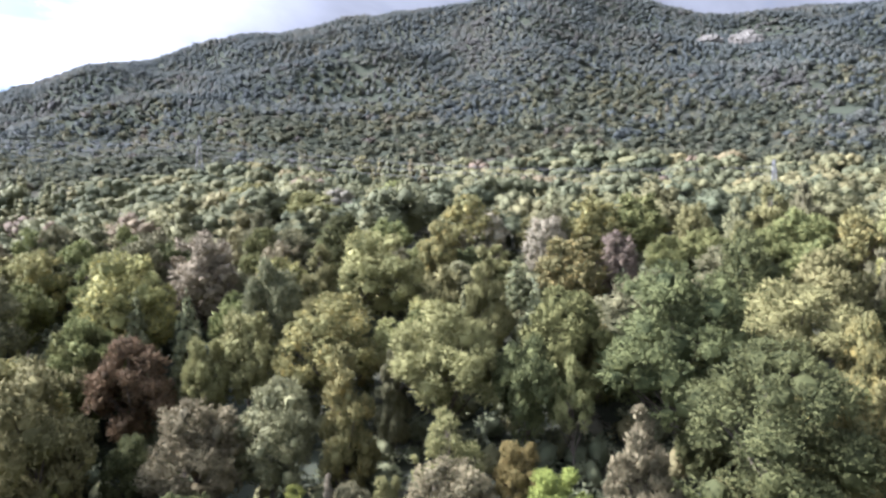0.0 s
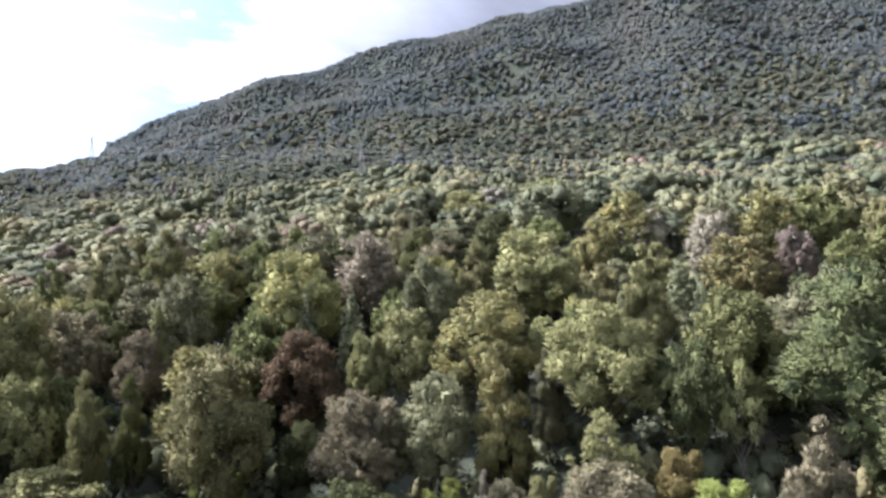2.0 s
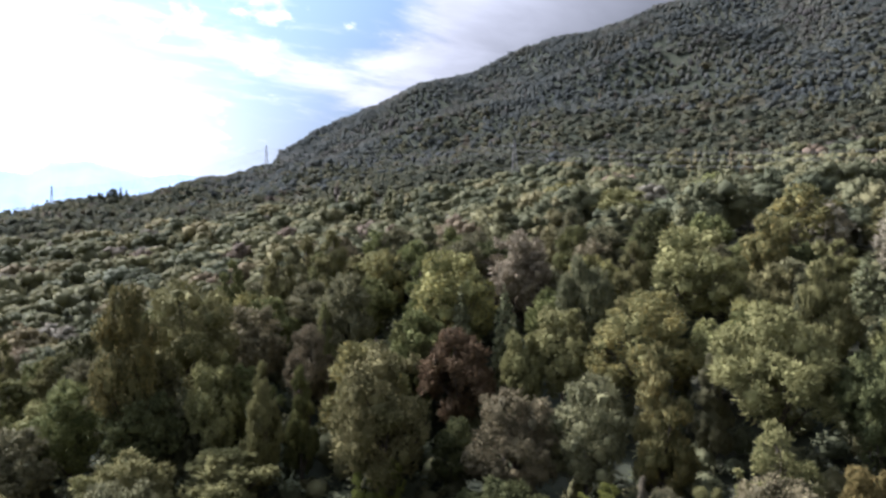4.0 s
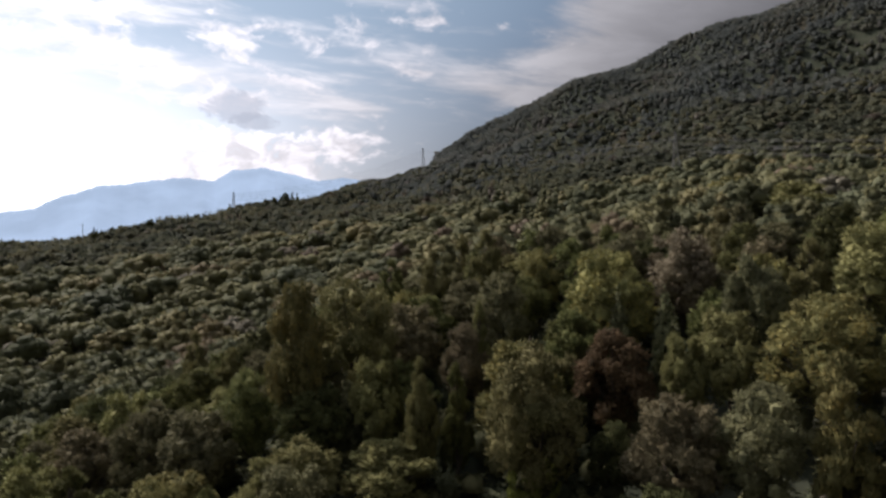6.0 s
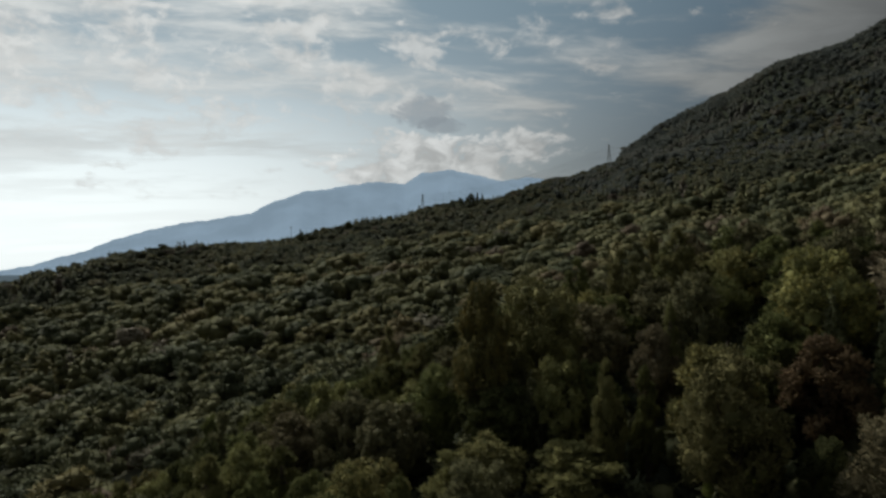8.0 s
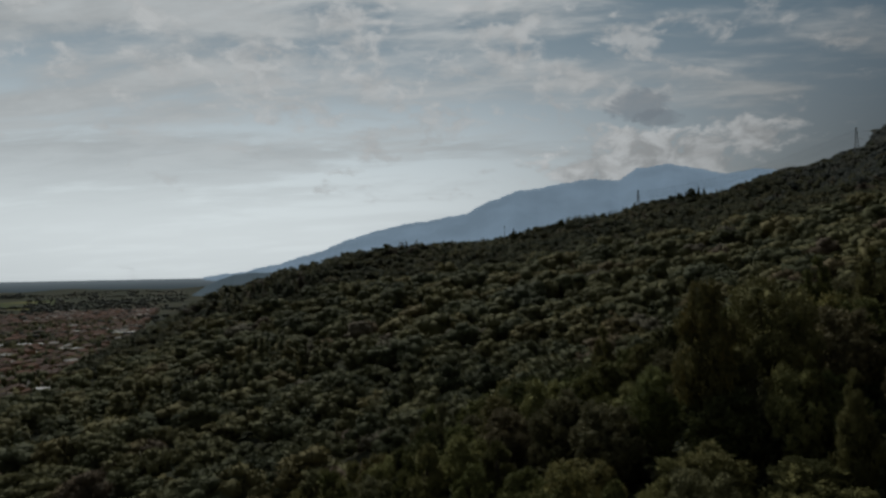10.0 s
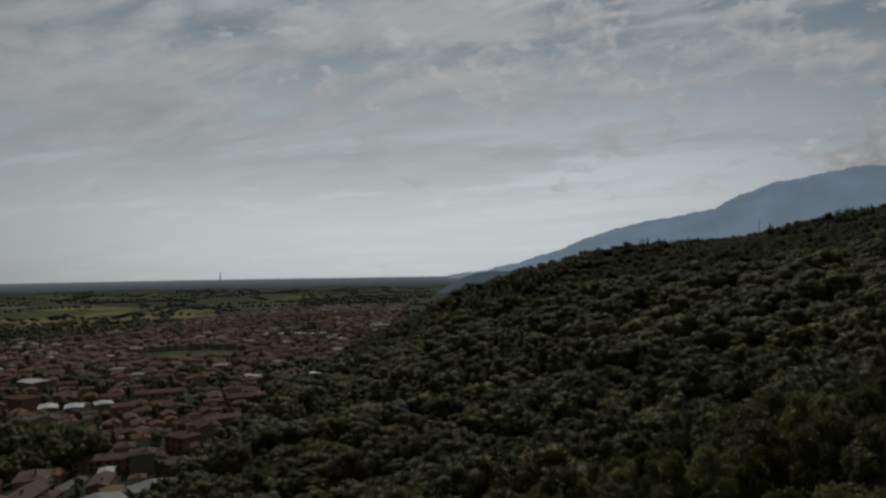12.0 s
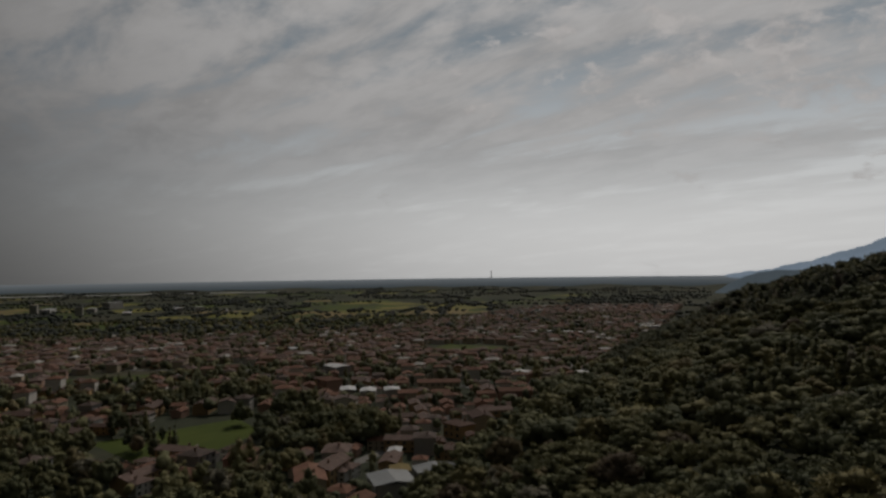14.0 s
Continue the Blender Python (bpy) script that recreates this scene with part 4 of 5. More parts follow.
def house_shape(w, d, storeys, pitch, hip, wing):
    tall = 3.0 * storeys + 0.4
    bm = bmesh.new()
    box(bm, -w / 2, w / 2, -d / 2, d / 2, -1.0, tall)
    if not hip:
        for sx in (-1, 1):      # gable walls
            x = sx * (w / 2)
            a = [bm.verts.new((x, y, z)) for y, z in ((-d / 2, tall), (d / 2, tall), (0, tall + d / 2 * pitch - 0.1))]
            b = [bm.verts.new((x - sx * 0.3, y, z)) for y, z in ((-d / 2, tall), (d / 2, tall), (0, tall + d / 2 * pitch - 0.1))]
            bm.faces.new(a); bm.faces.new(b[::-1])
    if wing:
        box(bm, w / 2 + 0.01, w / 2 + wing, -d / 2 + 1, d / 2 - 1.5, -1.0, tall - 2.6)
    return bm, tall


def house(w, d, storeys, pitch, hip, wing, wall, tiles, label, windows=True):
    ob = tagged(new("house"), label, "house", "houses of the town")
    bm, tall = house_shape(w, d, storeys, pitch, hip, wing)
    part("wall", bm, WALLS[wall], ob)
    roof = part("roof", roof_bm(w, d, tall + 0.02 - 0.55 * pitch * 0.6, pitch, hip), TILES[tiles], ob)
    if wing:
        bm = roof_bm(wing, d - 2.5, tall - 2.6, pitch * 0.7, False, 0.35)
        bmesh.ops.translate(bm, verts=bm.verts, vec=(w / 2 + wing / 2, -0.25, 0))
        part("lower_roof", bm, TILES[tiles], ob)
    bm = bmesh.new()
    box(bm, w * 0.2, w * 0.2 + 0.8, d * 0.1, d * 0.1 + 0.6, tall, tall + d / 2 * pitch + 1.0)
    box(bm, w * 0.2 - 0.1, w * 0.2 + 0.9, d * 0.1 - 0.1, d * 0.1 + 0.7, tall + d / 2 * pitch + 1.0, tall + d / 2 * pitch + 1.15)
    part("chimney", bm, CHIMNEY, roof)
    if windows:
        me = None
        for s in range(storeys):
            for side in (-1, 1):
                n = max(2, int(w / 3.6))
                for i in range(n):
                    if me is None:
                        bm = bmesh.new()
                        box(bm, -0.5, 0.5, -0.05, 0.05, 0, 1.4)
                        me = bpy.data.meshes.new("window"); bm.to_mesh(me); bm.free(); me.materials.append(GLASS)
                        bm = bmesh.new()
                        box(bm, -0.235, 0.235, -0.07, 0.07, -0.05, 1.45)
                        sh = bpy.data.meshes.new("shutter"); bm.to_mesh(sh); bm.free(); sh.materials.append(SHUTTER)
                    win = new("window", me)
                    win.parent = ob
                    win.location = (-w / 2 + (i + 0.5) * w / n, side * (d / 2 + 0.02), 1.0 + 3.0 * s)
                    for edge in (-0.765, 0.765) if i % 2 == 0 else ():
                        leaf = new("shutter", sh)
                        leaf.parent, leaf.location = win, (edge, 0, 0)
    return ob


def on_plain(x, y, rot, scale=1.0):
    return pose(x, y, float(height(x, y)), 0, 0, rot) @ Matrix.Diagonal((scale, scale, scale, 1))


SPECIAL = []          # x, y, radius kept free of scattered houses


def shed(x, y, rot, w, d, tall, mat, label, ridge=0.14):
    ob = tagged(new("shed"), label, "building")
    bm = bmesh.new(); box(bm, -w / 2, w / 2, -d / 2, d / 2, -1, tall)
    part("wall", bm, WALLS[3], ob)
    part("roof", roof_bm(w, d, tall + 0.02, ridge, False, 0.4, 0.15), mat, ob)
    bm = bmesh.new(); box(bm, -1.8, 1.8, -d / 2 - 0.06, -d / 2 + 0.1, 0, 3.6)
    part("gate", bm, SHUTTER, ob)
    ob.matrix_basis = on_plain(x, y, rot)
    SPECIAL.append((x, y, max(w, d) * 0.62))
    return ob


def ribbon(name, pts, width, mat, label, lift=0.12):
    """A road or stream laid over the ground along a line of places."""
    pts = np.array(pts, float)
    seg = np.hypot(*np.diff(pts, axis=0).T)
    s = np.concatenate([[0], np.cumsum(seg)])
    t = np.linspace(0, s[-1], max(8, int(s[-1] / 12)))
    X, Y = np.interp(t, s, pts[:, 0]), np.interp(t, s, pts[:, 1])
    dx, dy = np.gradient(X), np.gradient(Y)
    n = np.hypot(dx, dy)
    nx, ny = -dy / n * width / 2, dx / n * width / 2
    rows = []
    for k in (-1, 1):
        x, y = X + k * nx, Y + k * ny
        rows.append(np.stack([x, y, height(x, y) + lift], -1))
    low = [r - [0, 0, lift + 0.3] for r in rows]
    co = np.concatenate([rows[0], rows[1], low[0], low[1]])
    m = len(X); i = np.arange(m - 1)
    q = np.concatenate([np.stack([a + i, a + i + 1, b + i + 1, b + i], 1) for a, b in ((m, 0), (0, 2 * m), (3 * m, m))])
    me = mesh_from(name, co, q.ravel(), 4)
    me.materials.append(mat)
    return tagged(new(name, me), label, name, kind="structure")


def field(corners, mat, label, lift=0.15):
    """A cultivated plot: a grid draped over the ground between four corners, with an edge."""
    a, b, c, d = (np.array(p, float) for p in corners)
    n = 10
    u, v = np.meshgrid(np.linspace(0, 1, n), np.linspace(0, 1, n), indexing="ij")
    P = (a * ((1 - u) * (1 - v))[..., None] + b * (u * (1 - v))[..., None] + c * (u * v)[..., None] + d * ((1 - u) * v)[..., None])
    z = height(P[..., 0], P[..., 1]) + lift
    z[0], z[-1], z[:, 0], z[:, -1] = z[0] - 0.3, z[-1] - 0.3, z[:, 0] - 0.3, z[:, -1] - 0.3
    co = np.concatenate([P, z[..., None]], -1).reshape(-1, 3)
    k = np.arange(n * n).reshape(n, n)
    q = np.stack([k[:-1, :-1], k[1:, :-1], k[1:, 1:], k[:-1, 1:]], -1).reshape(-1, 4)
    me = mesh_from("field", co, q.ravel(), 4, True)
    if me.polygons[40].normal.z < 0:
        me.flip_normals()
    me.materials.append(mat)
    return tagged(new("field", me), label, "field", "fields on the plain")


GRASS = plain("meadow_grass", (0.036, 0.054, 0.009), (0.064, 0.082, 0.016), 0.02, 0.9, 0.1)
CROP = plain("ripening_crop", (0.110, 0.110, 0.028), (0.18, 0.16, 0.045), 0.01, 0.9, 0.1)
STUBBLE = plain("stubble", (0.14, 0.11, 0.05), (0.20, 0.155, 0.07), 0.01, 0.9, 0.1)
ROAD = plain("pale_asphalt", (0.10, 0.10, 0.098), (0.17, 0.165, 0.155), 0.05, 0.85, 0.01)
RIVER = plain("pale_gravel_bed", (0.40, 0.41, 0.41), (0.56, 0.56, 0.55), 0.004, 0.7)


def build_plain():
    field([(-240, -272), (-315, -236), (-292, -203), (-208, -196)], GRASS, "bright mown meadow beside the park trees")
    field([(-385, -455), (-440, -405), (-415, -380), (-365, -425)], GRASS, "green lawn between houses")
    field([(-470, -385), (-495, -365), (-480, -350), (-455, -370)], GRASS, "small green lawn between houses")
    field([(-640, -275), (-720, -270), (-700, -190), (-630, -195)], GRASS, "green open ground within the town")
    field([(-960, -650), (-1330, -810), (-1320, -690), (-985, -535)], STUBBLE, "tan stubble plot beyond the town")
    field([(-990, -528), (-1250, -640), (-1240, -560), (-1020, -465)], CROP, "yellow-green ripening crop beyond the town")
    field([(-955, -860), (-1300, -1010), (-1310, -905), (-990, -760)], CROP, "yellow-green ripening crop beyond the town")
    field([(-1490, -540), (-1580, -560), (-1600, -430), (-1500, -420)], CROP, "yellow-green ripening crop beyond the town")
    rs = np.random.RandomState(8)
    for k in range(150):      # patchwork further out
        d, az = 1150 + 1900 * rs.uniform() ** 1.6, rs.uniform(99, 158)
        x, y = bearing(az, d)
        w, h, a = rs.uniform(70, 210), rs.uniform(50, 120), rs.uniform(-0.4, 0.4) + 0.5
        c, s = math.cos(a), math.sin(a)
        mat, words = ((GRASS, "green meadow among hedges"), (CROP, "yellow-green crop among hedges"), (STUBBLE, "tan stubble among hedges"))[rs.choice(3, p=(0.55, 0.33, 0.12))]
        field([(x + u * w * c - v * h * s, y + u * w * s + v * h * c) for u, v in ((-0.5, -0.5), (0.5, -0.5), (0.5, 0.5), (-0.5, 0.5))], mat, words, 0.15 + 0.004 * k)
    ribbon("road_1", [(-300, -420), (-425, -373), (-524, -480), (-700, -620), (-980, -760), (-1400, -1100)], 7, ROAD, "pale asphalt road through the town")
    ribbon("road_2", [(-240, -330), (-400, -315), (-560, -330), (-760, -300), (-1000, -240), (-1500, -150)], 7, ROAD, "pale asphalt road through the town")
    ribbon("road_3", [(-205, -140), (-290, -130), (-400, -130), (-520, -110), (-800, -90), (-1100, -60)], 6, ROAD, "pale asphalt road along the foot of the wood")
    ribbon("road_4", [(-420, -520), (-480, -330), (-470, -210), (-430, -120)], 6, ROAD, "pale asphalt cross street")
    ribbon("riverbed", [bearing(a, 3170 + 25 * math.sin(a)) for a in range(124, 150, 3)], 38, RIVER, "pale gravel riverbed far across the plain", 0.4)
    # large roofs that stand out from the town
    shed(-218, -103, 38, 15, 14, 5.5, DULL, "broad grey sheet-roofed shed beside the wood")
    shed(-234, -93, 38, 9, 15, 5.0, DULL, "long grey sheet-roofed shed beside the wood")
    shed(-236, -108, 30, 9, 7, 4.0, STUBBLE, "small tan-roofed shed beside the wood")
    shed(-259, -121, 20, 13, 5, 4.0, SHEET, "small pale-roofed shed beside the wood")
    for x, y, w, d, rot in ((-383, -210, 15, 9, 28), (-383, -196, 14, 9, 25), (-391, -184, 12, 9, 30)):
        shed(x, y, rot, w, d, 6, SHEET, "white sheet-roofed workshop among tiled houses")
    shed(-474, -269, 58, 20, 13, 6.5, SHEET, "white sheet-roofed hall among houses")
    shed(-582, -377, 50, 15, 9, 6, SHEET, "white sheet-roofed hall among houses")
    shed(-496, -128, 70, 12, 8, 5, SHEET, "pale sheet-roofed store near the slope")
    shed(-476, -79, 70, 15, 7, 5, SHEET, "pale sheet-roofed store near the slope")
    for x, y, w, d, t, rot in ((-1104, -1374, 16, 14, 19, 40), (-1092, -1318, 74, 20, 11, 40), (-1055, -1188, 15, 14, 18, 42), (-1107, -1115, 58, 16, 6, 44), (-1326, -1382, 60, 20, 16, 15), (-1219, -1085, 44, 18, 10, 48), (-1247, -1048, 24, 16, 10, 48), (-1180, -1290, 40, 16, 9, 40)):
        shed(x, y, rot, w, d, t, SHEET, "large white works hall on the plain", 0.05)
    shed(-930, -69, 90, 36, 10, 7, SHEET, "long cream hall near the slope", 0.05)
    shed(-852, -192, 82, 30, 11, 5, SHEET, "long pale greenhouse-like hall", 0.08)
    shed(-850, -156, 82, 26, 11, 5, SHEET, "long pale greenhouse-like hall", 0.08)
    # taller houses that stand out
    for x, y, rot, spec in ((-424, -166, 112, (27, 10, 2, 0.30, False, 0, 0, 0, "long cream building with a terracotta tiled roof")), (-394, -229, 60, (13, 11, 3, 0.30, True, 0, 4, 0, "tall rose house with a terracotta hipped roof")),
                            (-334, -184, 20, (9, 11, 3, 0.30, False, 0, 1, 3, "tall white-walled house with an old tiled roof")), (-322, -252, 30, (8, 9, 2, 0.3, False, 0, 1, 2, "white-walled house beside the meadow")),
                            (-228, -172, 25, (17, 10, 2, 0.32, False, 4, 4, 0, "rose house with a terracotta roof among trees")), (-213, -132, 35, (19, 10, 2, 0.32, False, 0, 0, 0, "long cream house with a terracotta tiled roof")),
                            (-248, -141, 20, (13, 10, 2, 0.33, True, 0, 3, 2, "grey house with a faded hipped roof among trees")), (-326, -106, 30, (15, 10, 2, 0.33, False, 0, 0, 1, "cream house with a brown tiled roof at the wood")),
                            (-306, -110, 60, (12, 9, 2, 0.33, True, 0, 2, 1, "ochre house with a brown hipped roof at the wood"))):
        one = house(*spec)
        one.matrix_basis = on_plain(x, y, rot)
        SPECIAL.append((x, y, spec[0] * 0.62))
    # far mast-like stack on the horizon
    stack = tagged(new("smokestack"), "tall slim concrete smokestack far out on the plain", "smokestack")
    bm = bmesh.new(); bmesh.ops.create_cone(bm, cap_ends=True, segments=16, radius1=3.4, radius2=2.1, depth=52)
    bmesh.ops.translate(bm, verts=bm.verts, vec=(0, 0, 26)); part("shaft", bm, WALLS[3], stack)
    bm = bmesh.new(); bmesh.ops.create_cone(bm, cap_ends=True, segments=16, radius1=2.5, radius2=2.5, depth=1.5)
    bmesh.ops.translate(bm, verts=bm.verts, vec=(0, 0, 50)); part("rim", bm, WALLS[3], stack)
    x, y = bearing(107.0, 4550)
    stack.matrix_basis = on_plain(x, y, 0)


build_plain()


def in_plots(x, y):
    """Meadows, streets and special roofs stay free of scattered houses."""
    for a, b, r in ((-272, -230, 46), (-235, -240, 30), (-405, -418, 38), (-475, -368, 20), (-672, -232, 52)):
        if math.hypot(x - a, y - b) < r:
            return True
    for a, b, r in SPECIAL:
        if math.hypot(x - a, y - b) < r + 4:
            return True
    return False


def park(x, y):
    """The grove and gardens of big trees at the near edge of the town."""
    for a, b, r in ((-238, -224, 13), (-262, -262, 9), (-300, -222, 7), (-350, -264, 18), (-290, -168, 34), (-330, -214, 14), (-262, -168, 15), (-205, -262, 26), (-172, -132, 26), (-330, -290, 18), (-180, -215, 22), (-225, -158, 12), (-192, -150, 18), (-205, -300, 34), (-150, -260, 30), (-318, -335, 26)):
        if math.hypot(x - a, y - b) < r:
            return True
    return False


def build_town():
    rs = np.random.RandomState(14)
    X, Y = lattice(13.6, -1700, -180, -1250, -60, 15)
    d = np.hypot(X, Y); az = np.degrees(np.arctan2(-X, Y))
    foot = np.interp(X, (-1000, -750, -586, -475, -395, -200), (0, -37, -72, -75, -92, -80)) - 12
    edge = 1120 - 300 * smooth(112, 118, az) * (1 - smooth(140, 150, az)) * 0.6 + 500 * (1 - smooth(100, 112, az))
    ok = (Y < foot) & (d > 205) & (d < edge) & (az < 150) & (ripple(X, Y, 260, 77) + rs.uniform(-0.9, 0.9, len(X)) > -0.5)
    spots = [(float(x), float(y)) for x, y in zip(X[ok], Y[ok]) if not in_plots(x, y) and not park(x, y)]
    spots.sort(key=lambda p: math.hypot(*p))
    label = ("cream plastered house with a terracotta tiled roof", "white plastered house with a faded tiled roof", "ochre plastered house with a brown tiled roof",
             "grey plastered house with an old tiled roof", "rose plastered house with a terracotta tiled roof", "low cream house with a brown hipped roof",
             "tall white house with a terracotta hipped roof", "long ochre row house with a faded tiled roof")
    spec = ((12, 9, 2, 0.36, False, 0, 0, 0), (11, 10, 2, 0.34, True, 0, 1, 2), (14, 9, 2, 0.33, False, 4, 2, 1), (12, 11, 3, 0.32, True, 0, 3, 3),
            (15, 9.5, 2, 0.36, False, 0, 4, 0), (13, 10, 1, 0.38, True, 3.5, 0, 1), (11, 11, 3, 0.36, True, 0, 1, 0), (21, 9, 2, 0.34, False, 0, 2, 2))
    models = [house(*sp, lb, windows=True) for sp, lb in zip(spec, label)]
    lean = [house(*sp, lb, windows=False) for sp, lb in zip(spec, label)]
    used_m, used_l = set(), set()
    def turn(x, y):
        return 25 + 25 * float(ripple(np.float64(x), np.float64(y), 420, 31)) + (90 if rs.uniform() < 0.35 else 0) + rs.uniform(-5, 5)
    for n, (x, y) in enumerate(spots[:296]):
        k = int(rs.randint(8))
        store, used = (models, used_m) if n < 110 else (lean, used_l)
        m = on_plain(x, y, turn(x, y), rs.uniform(0.68, 0.98))
        if k in used:
            copy_thing(store[k], m)
        else:
            store[k].matrix_basis = m
            used.add(k)
    # the rest of the town, too far to tell house from house
    wall_p, roof_p = [], []
    wall_n = roof_n = 0
    for x, y in spots[296:]:
        w, dd, t = rs.uniform(8, 13.5), rs.uniform(6.5, 9), rs.uniform(3.5, 7)
        a = radians(turn(x, y)); c, s = math.cos(a), math.sin(a)
        z = float(height(x, y))
        hx, hy = w / 2, dd / 2
        b = np.array([(i * hx, j * hy, k) for k in (-1, t) for i, j in ((-1, -1), (1, -1), (1, 1), (-1, 1))])
        o = 0.5
        r = np.array([(-hx - o, -hy - o, t), (hx + o, -hy - o, t), (hx + o, hy + o, t), (-hx - o, hy + o, t), (-hx + hy * 0.5, 0, t + hy * 0.36), (hx - hy * 0.5, 0, t + hy * 0.36)])
        for arr, out in ((b, wall_p), (r, roof_p)):
            q = np.stack([arr[:, 0] * c - arr[:, 1] * s + x, arr[:, 0] * s + arr[:, 1] * c + y, arr[:, 2] + z], 1)
            out.append(q)
    nb = len(wall_p)
    wf = np.array([(0, 1, 5), (0, 5, 4), (1, 2, 6), (1, 6, 5), (2, 3, 7), (2, 7, 6), (3, 0, 4), (3, 4, 7)])
    rf = np.array([(0, 1, 5), (0, 5, 4), (2, 3, 4), (2, 4, 5), (1, 2, 5), (3, 0, 4), (0, 3, 2), (0, 2, 1)])
    for name, pts, f, mat, lb in (("far_house_walls", wall_p, wf, island_plain("far_walls", ((0.42, 0.36, 0.27), (0.55, 0.53, 0.49), (0.34, 0.24, 0.15), (0.36, 0.25, 0.20))), "plastered walls of the farther town"),
                                  ("far_house_roofs", roof_p, rf, island_plain("far_tiles", ((0.14, 0.082, 0.063), (0.10, 0.068, 0.058), (0.13, 0.096, 0.084), (0.34, 0.33, 0.31))), "tiled roofs of the farther town")):
        co = np.concatenate(pts)
        k = len(pts[0])
        fs = (f[None] + (np.arange(nb) * k)[:, None, None]).reshape(-1, 3)
        me = mesh_from(name, co, fs.ravel(), 3)
        me.materials.append(mat)
        tagged(new(name, me), lb, "houses", kind="stuff")
    return spots


def island_plain(name, tones):
    """One tone per joined piece."""
    m, nt, bsdf, out = material(name)
    N, L = nt.nodes.new, nt.links.new
    geo, ramp, co, n = N("ShaderNodeNewGeometry"), N("ShaderNodeValToRGB"), N("ShaderNodeTexCoord"), N("ShaderNodeTexNoise")
    n.inputs["Scale"].default_value = 0.4
    L(co.outputs["Object"], n.inputs["Vector"])
    cr = ramp.color_ramp
    cr.interpolation = "CONSTANT"
    cr.elements[0].color = (*tones[0], 1)
    cr.elements[1].position, cr.elements[1].color = 0.92, (*tones[-1], 1)
    for k, t in enumerate(tones[1:-1]):
        cr.elements.new(0.4 + 0.26 * k).color = (*t, 1)
    L(geo.outputs["Random Per Island"], ramp.inputs[0])
    v, hsv = N("ShaderNodeMapRange"), N("ShaderNodeHueSaturation")
    v.inputs[3].default_value, v.inputs[4].default_value = 0.6, 1.3
    L(n.outputs[0], v.inputs[0]); L(v.outputs[0], hsv.inputs["Value"]); L(ramp.outputs[0], hsv.inputs["Color"])
    L(hsv.outputs[0], bsdf.inputs["Base Color"])
    bsdf.inputs["Roughness"].default_value = 0.9
    bsdf.inputs["Specular IOR Level"].default_value = 0.08
    return m


SPOTS = build_town()


def town_trees():
    rs = np.random.RandomState(41)
    kinds = ("round", "upright", "spreading", "round", "conifer")
    hx, hy = np.array([p[0] for p in SPOTS]), np.array([p[1] for p in SPOTS])
    # gardens
    X, Y = lattice(9.5, -1500, -150, -1200, -70, 44)
    d = np.hypot(X, Y); az = np.degrees(np.arctan2(-X, Y))
    foot = np.interp(X, (-1000, -750, -586, -475, -395, -200), (0, -37, -72, -75, -92, -80))
    ok = (Y < foot + 3) & (d > 190) & (d < 1250) & (az < 152)
    keep = []
    for x, y in zip(X[ok], Y[ok]):
        if park(x, y):
            continue
        gap = np.hypot(hx - x, hy - y).min()
        keep.append(gap > 6.0 and not in_plots(x, y) and rs.uniform() < (0.88 if gap < 30 else 0.4))
    gx = np.array([x for x, y in zip(X[ok], Y[ok]) if not park(x, y)])[keep]
    gy = np.array([y for x, y in zip(X[ok], Y[ok]) if not park(x, y)])[keep]
    woods("garden_trees", "dark green garden trees between the houses", gx, gy, [small_tree(k, 120 + i, 10, 1.8, 3) for i, k in enumerate(kinds)], 51, (6, 13), (5, 9.5))
    # grove at the edge of the town
    X, Y = lattice(7.0, -410, -130, -330, -85, 45)
    sel = np.array([park(x, y) for x, y in zip(X, Y)])
    woods("grove", "dense grove of dark green trees at the town edge", X[sel], Y[sel], [small_tree(k, 140 + i, 110, 0.9, 8) for i, k in enumerate(kinds)], 52, (9, 17), (7, 11))
    # hedges and copses out on the plain: strips of trees along plot borders
    px, py = [], []
    for k in range(330):
        d0, a0 = rs.uniform(1000, 3400), rs.uniform(88, 160)
        x0, y0 = bearing(a0, d0)
        t = radians(rs.choice((18, 108)) + rs.uniform(-14, 14))
        n = rs.randint(5, 26)
        step = np.arange(n) * 13.0
        px.append(x0 + step * math.cos(t) + rs.uniform(-4, 4, n)); py.append(y0 + step * math.sin(t) + rs.uniform(-4, 4, n))
    px, py = np.concatenate(px), np.concatenate(py)
    sel = (height(px, py) < 60) & (np.hypot(px, py) > 950) & (np.hypot(px, py) < 3500) & (py < 0)
    # far hedges share the leaf colour that holds the haze tint
    woods("hedgerows", "dark hedgerows and copses across the farmed plain", px[sel], py[sel], [small_tree(k, 160 + i, 0, 1, 2) for i, k in enumerate(("round", "spreading"))], 53, (6, 13), (12, 20), HAZED_WOODS)


town_trees()


# ---------------------------------------------------------------- power line
STEEL = plain("galvanised_steel", (0.22, 0.22, 0.215), (0.32, 0.32, 0.315), 1.0, 0.7)

CABLE = plain("weathered_cable", (0.06, 0.06, 0.06), (0.10, 0.10, 0.10), 1.0, 0.8)


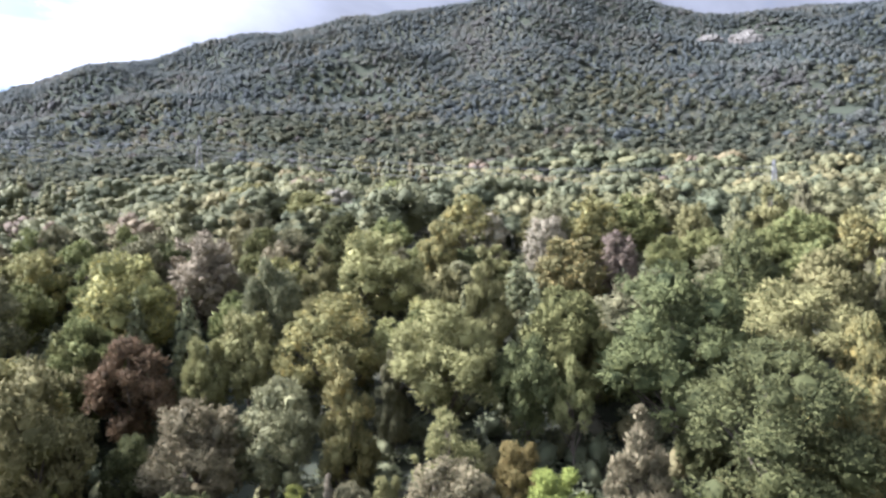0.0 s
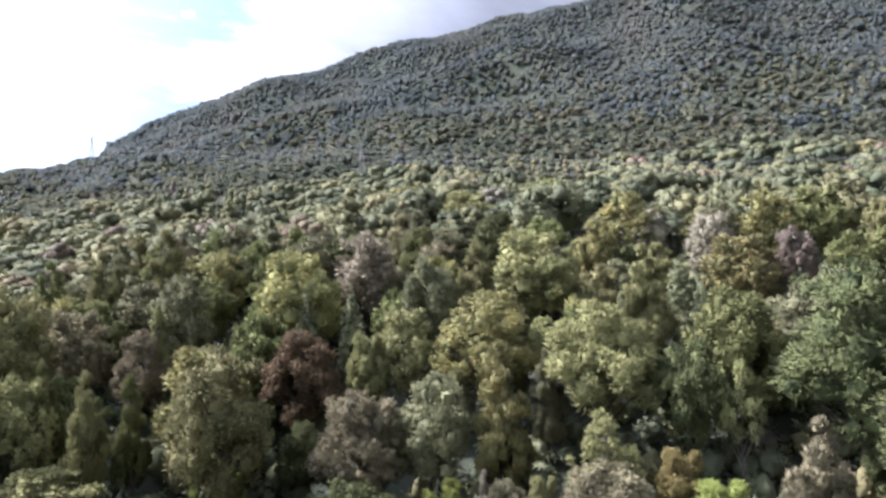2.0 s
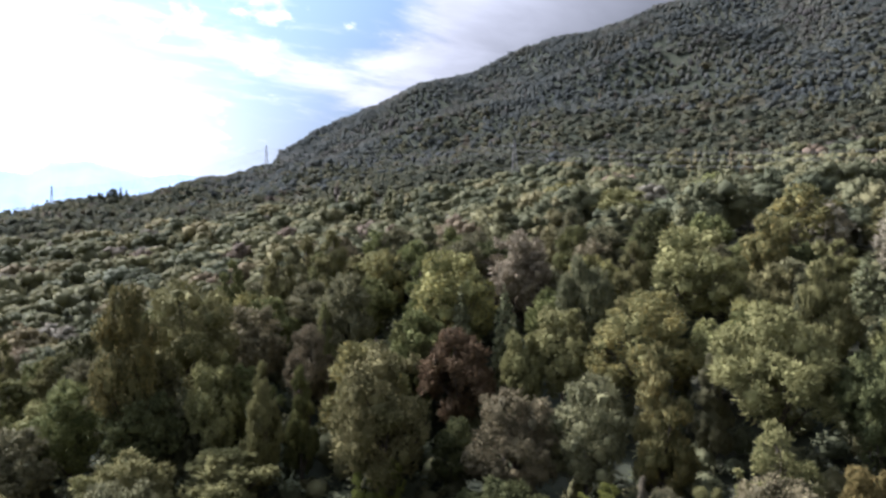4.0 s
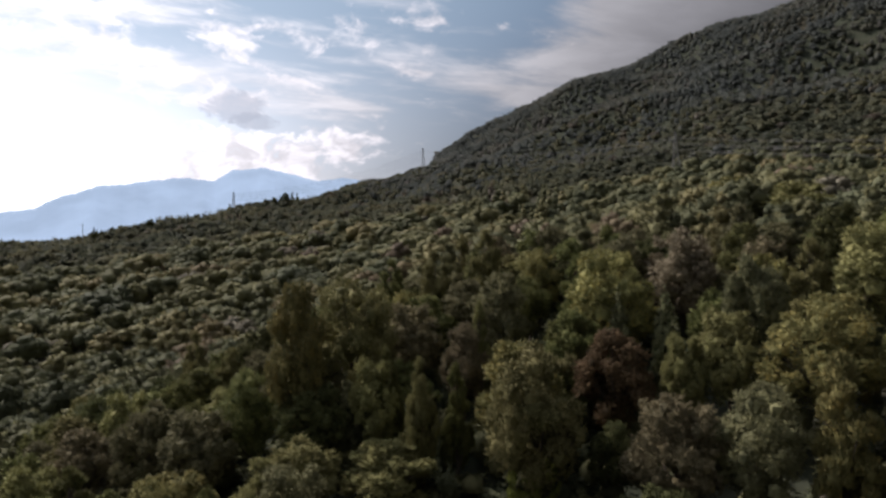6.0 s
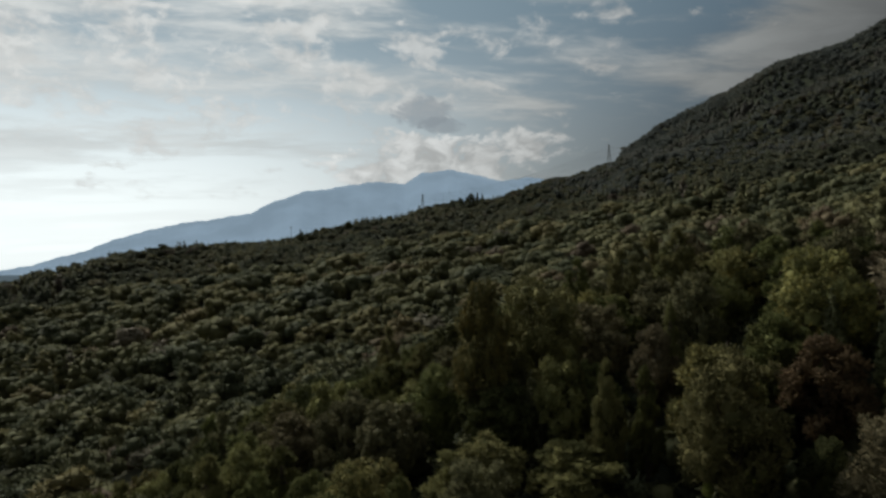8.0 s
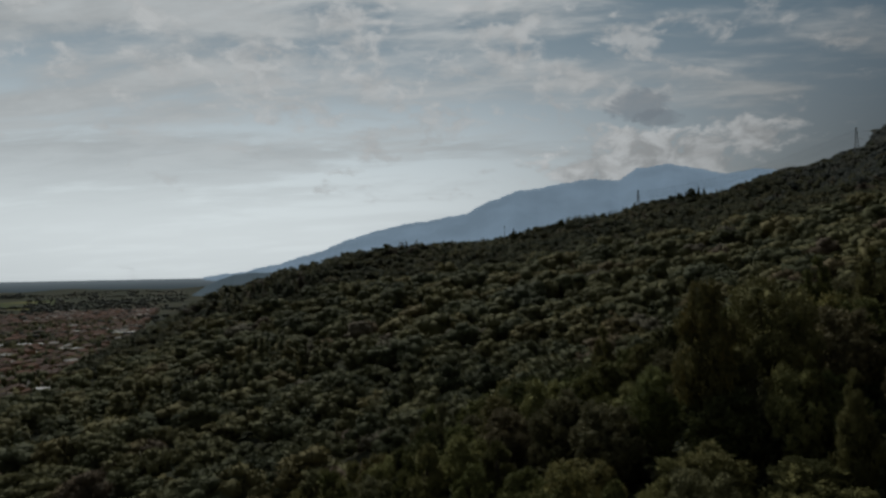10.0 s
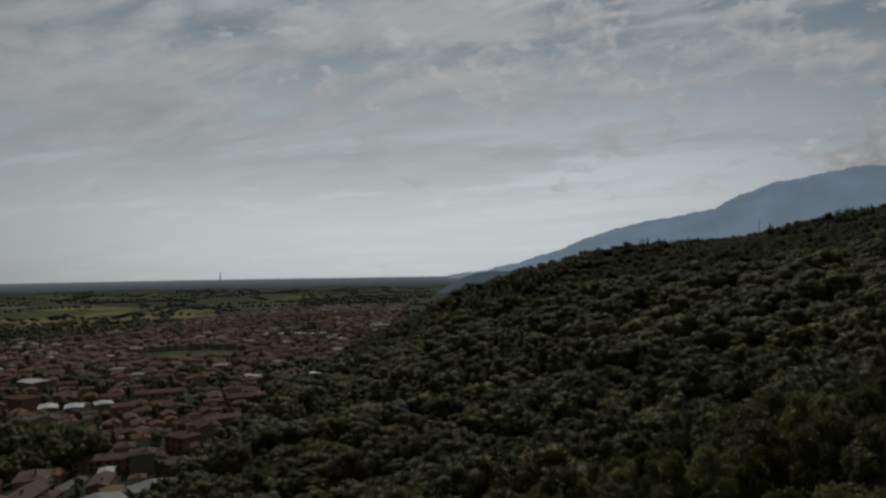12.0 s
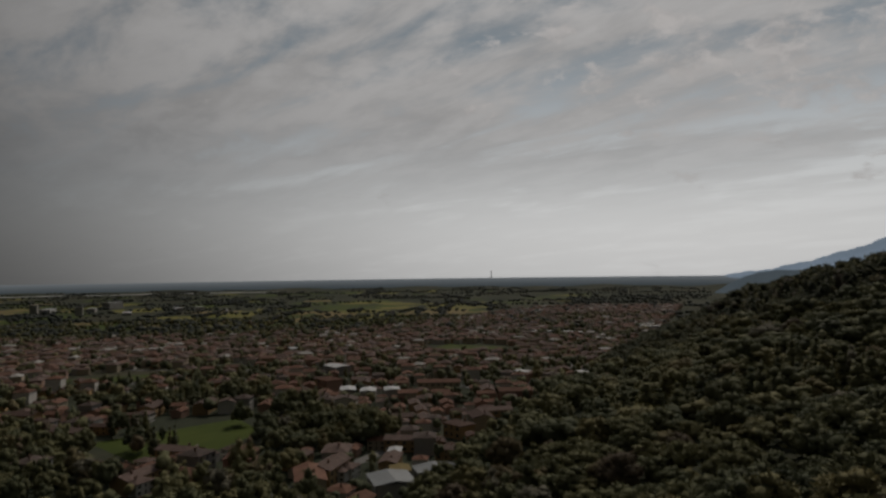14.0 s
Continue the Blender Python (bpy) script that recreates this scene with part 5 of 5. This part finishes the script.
def pylon(az, d, top_el, label):
    x, y = bearing(az, d)
    z = float(height(x, y))
    tall = EYE_Z + d * math.tan(radians(top_el)) - z
    ob = tagged(new("pylon"), label, "pylon", "pylons of the power line")
    def legs(h):
        return (2.6 * (1 - h) ** 1.2 + 0.35) * tall / 32
    pieces = []
    levels = np.linspace(0, 1, 9)
    for k in range(8):
        a, b = legs(levels[k]), legs(levels[k + 1])
        za, zb = levels[k] * tall, levels[k + 1] * tall
        ca = [(a, a), (-a, a), (-a, -a), (a, -a)]; cb = [(b, b), (-b, b), (-b, -b), (b, -b)]
        for i in range(4):
            j = (i + 1) % 4
            pieces.append(tube((*ca[i], za - 0.5 * (k == 0)), (*cb[i], zb), 0.17, 0.17, 4))
            pieces.append(tube((*ca[i], za), (*cb[j], zb), 0.09, 0.09, 3))
            pieces.append(tube((*ca[j], za), (*cb[i], zb), 0.09, 0.09, 3))
    co, f = joined(pieces)
    me = mesh_from("lattice_tower", co, f.ravel(), 3); me.materials.append(STEEL)
    new("lattice_tower", me).parent = ob
    tips = []
    for h, w in ((0.72, 4.2), (0.83, 5.0), (0.94, 3.6)):
        pc = []
        for s in (-1, 1):
            pc += [tube((0, 0, h * tall + 0.9), (s * w, 0, h * tall), 0.12, 0.06, 4), tube((0, 0, h * tall), (s * w, 0, h * tall), 0.12, 0.06, 4)]
            tips.append((s * w, h * tall))
        co, f = joined(pc)
        me = mesh_from("crossarm", co, f.ravel(), 3); me.materials.append(STEEL)
        new("crossarm", me).parent = ob
    ob.matrix_basis = pose(x, y, z, 0, 0, az + 75)
    m = ob.matrix_basis
    return [m @ Vector((tx, 0, tz - 1.2)) for tx, tz in tips]


def wires(a, b, sag):
    for p, q in zip(a, b):
        pts = [p.lerp(q, t) - Vector((0, 0, sag * 4 * t * (1 - t))) for t in np.linspace(0, 1, 15)]
        side, rise = (q - p).cross(Vector((0, 0, 1))).normalized() * 0.05, Vector((0, 0, 0.05))
        co = np.array([tuple(c + o) for c in pts for o in (side - rise, rise, -side - rise)])
        i = np.arange(14)[:, None] * 3
        f = np.concatenate([i + [a, b, b + 3, a + 3] for a, b in ((0, 1), (1, 2), (2, 0))])
        me = mesh_from("power_cable", co, f.ravel(), 4); me.materials.append(CABLE)
        tagged(new("power_cable", me), "thin sagging power cable strung between pylons", "cable", "cables of the power line")


P1 = pylon(-25.5, 320, 6.7, "grey lattice pylon standing in the woods")
P2 = pylon(19.07, 440, 9.87, "grey lattice pylon standing in the woods")
P3 = pylon(39.15, 870, 9.56, "grey lattice pylon on the skyline of the slope")
P4 = pylon(54.3, 760, 6.1, "grey lattice pylon behind the wooded spur")
wires(P1, P2, 7)
wires(P2, P3, 9)
wires(P3, P4, 9)


def mast(az, d, top_el):
    """A slim steel pole with a short crossbar, on the skyline."""
    x, y = bearing(az, d)
    z = float(height(x, y))
    tall = EYE_Z + d * math.tan(radians(top_el)) - z
    ob = tagged(new("mast"), "slim grey steel mast on the wooded skyline", "mast")
    for name, pieces in (("pole", [tube((0, 0, -0.5), (0, 0, tall), 0.32, 0.2, 8)]), ("crossbar", [tube((-1.1, 0, tall - 1.5), (1.1, 0, tall - 1.5), 0.12, 0.12, 6)])):
        co, f = joined(pieces)
        me = mesh_from(name, co, f.ravel(), 3); me.materials.append(STEEL)
        new(name, me).parent = ob
    ob.matrix_basis = pose(x, y, z, 0, 0, az)


mast(64.93, 640, 3.6)


# ---------------------------------------------------------------- bare rock high on the mountain
def rock_outcrop(az, d, wide, tall, seed):
    x, y = bearing(az, d)
    bm = bmesh.new()
    bmesh.ops.create_icosphere(bm, subdivisions=4, radius=1.0)
    off = Vector((seed * 3.1, seed * 1.7, 0))
    for v in bm.verts:
        n = v.co.normalized()
        r = 1 + 0.35 * noise.noise(n * 1.6 + off) + 0.22 * noise.noise(n * 4.2 + off) + 0.1 * noise.noise(n * 9 + off)
        v.co = Vector((n.x * r * wide / 2, n.y * r * wide * 0.28, n.z * r * tall * 0.62))
    me = bpy.data.meshes.new("rock_outcrop"); bm.to_mesh(me); bm.free()
    me.materials.append(ROCK)
    ob = tagged(new("rock_outcrop", me), "pale bare rock face breaking through the mountain woods", "rock", "rock faces of the mountain")
    ob.matrix_basis = pose(x, y, float(height(x, y)) + tall * 0.42, -32, 0, az)


ROCK = plain("pale_limestone", (0.085, 0.08, 0.068), (0.16, 0.15, 0.128), 0.08, 0.95, 0.4)
rock_outcrop(-23.8, 915, 34, 24, 1)
rock_outcrop(-21.2, 925, 30, 16, 2)
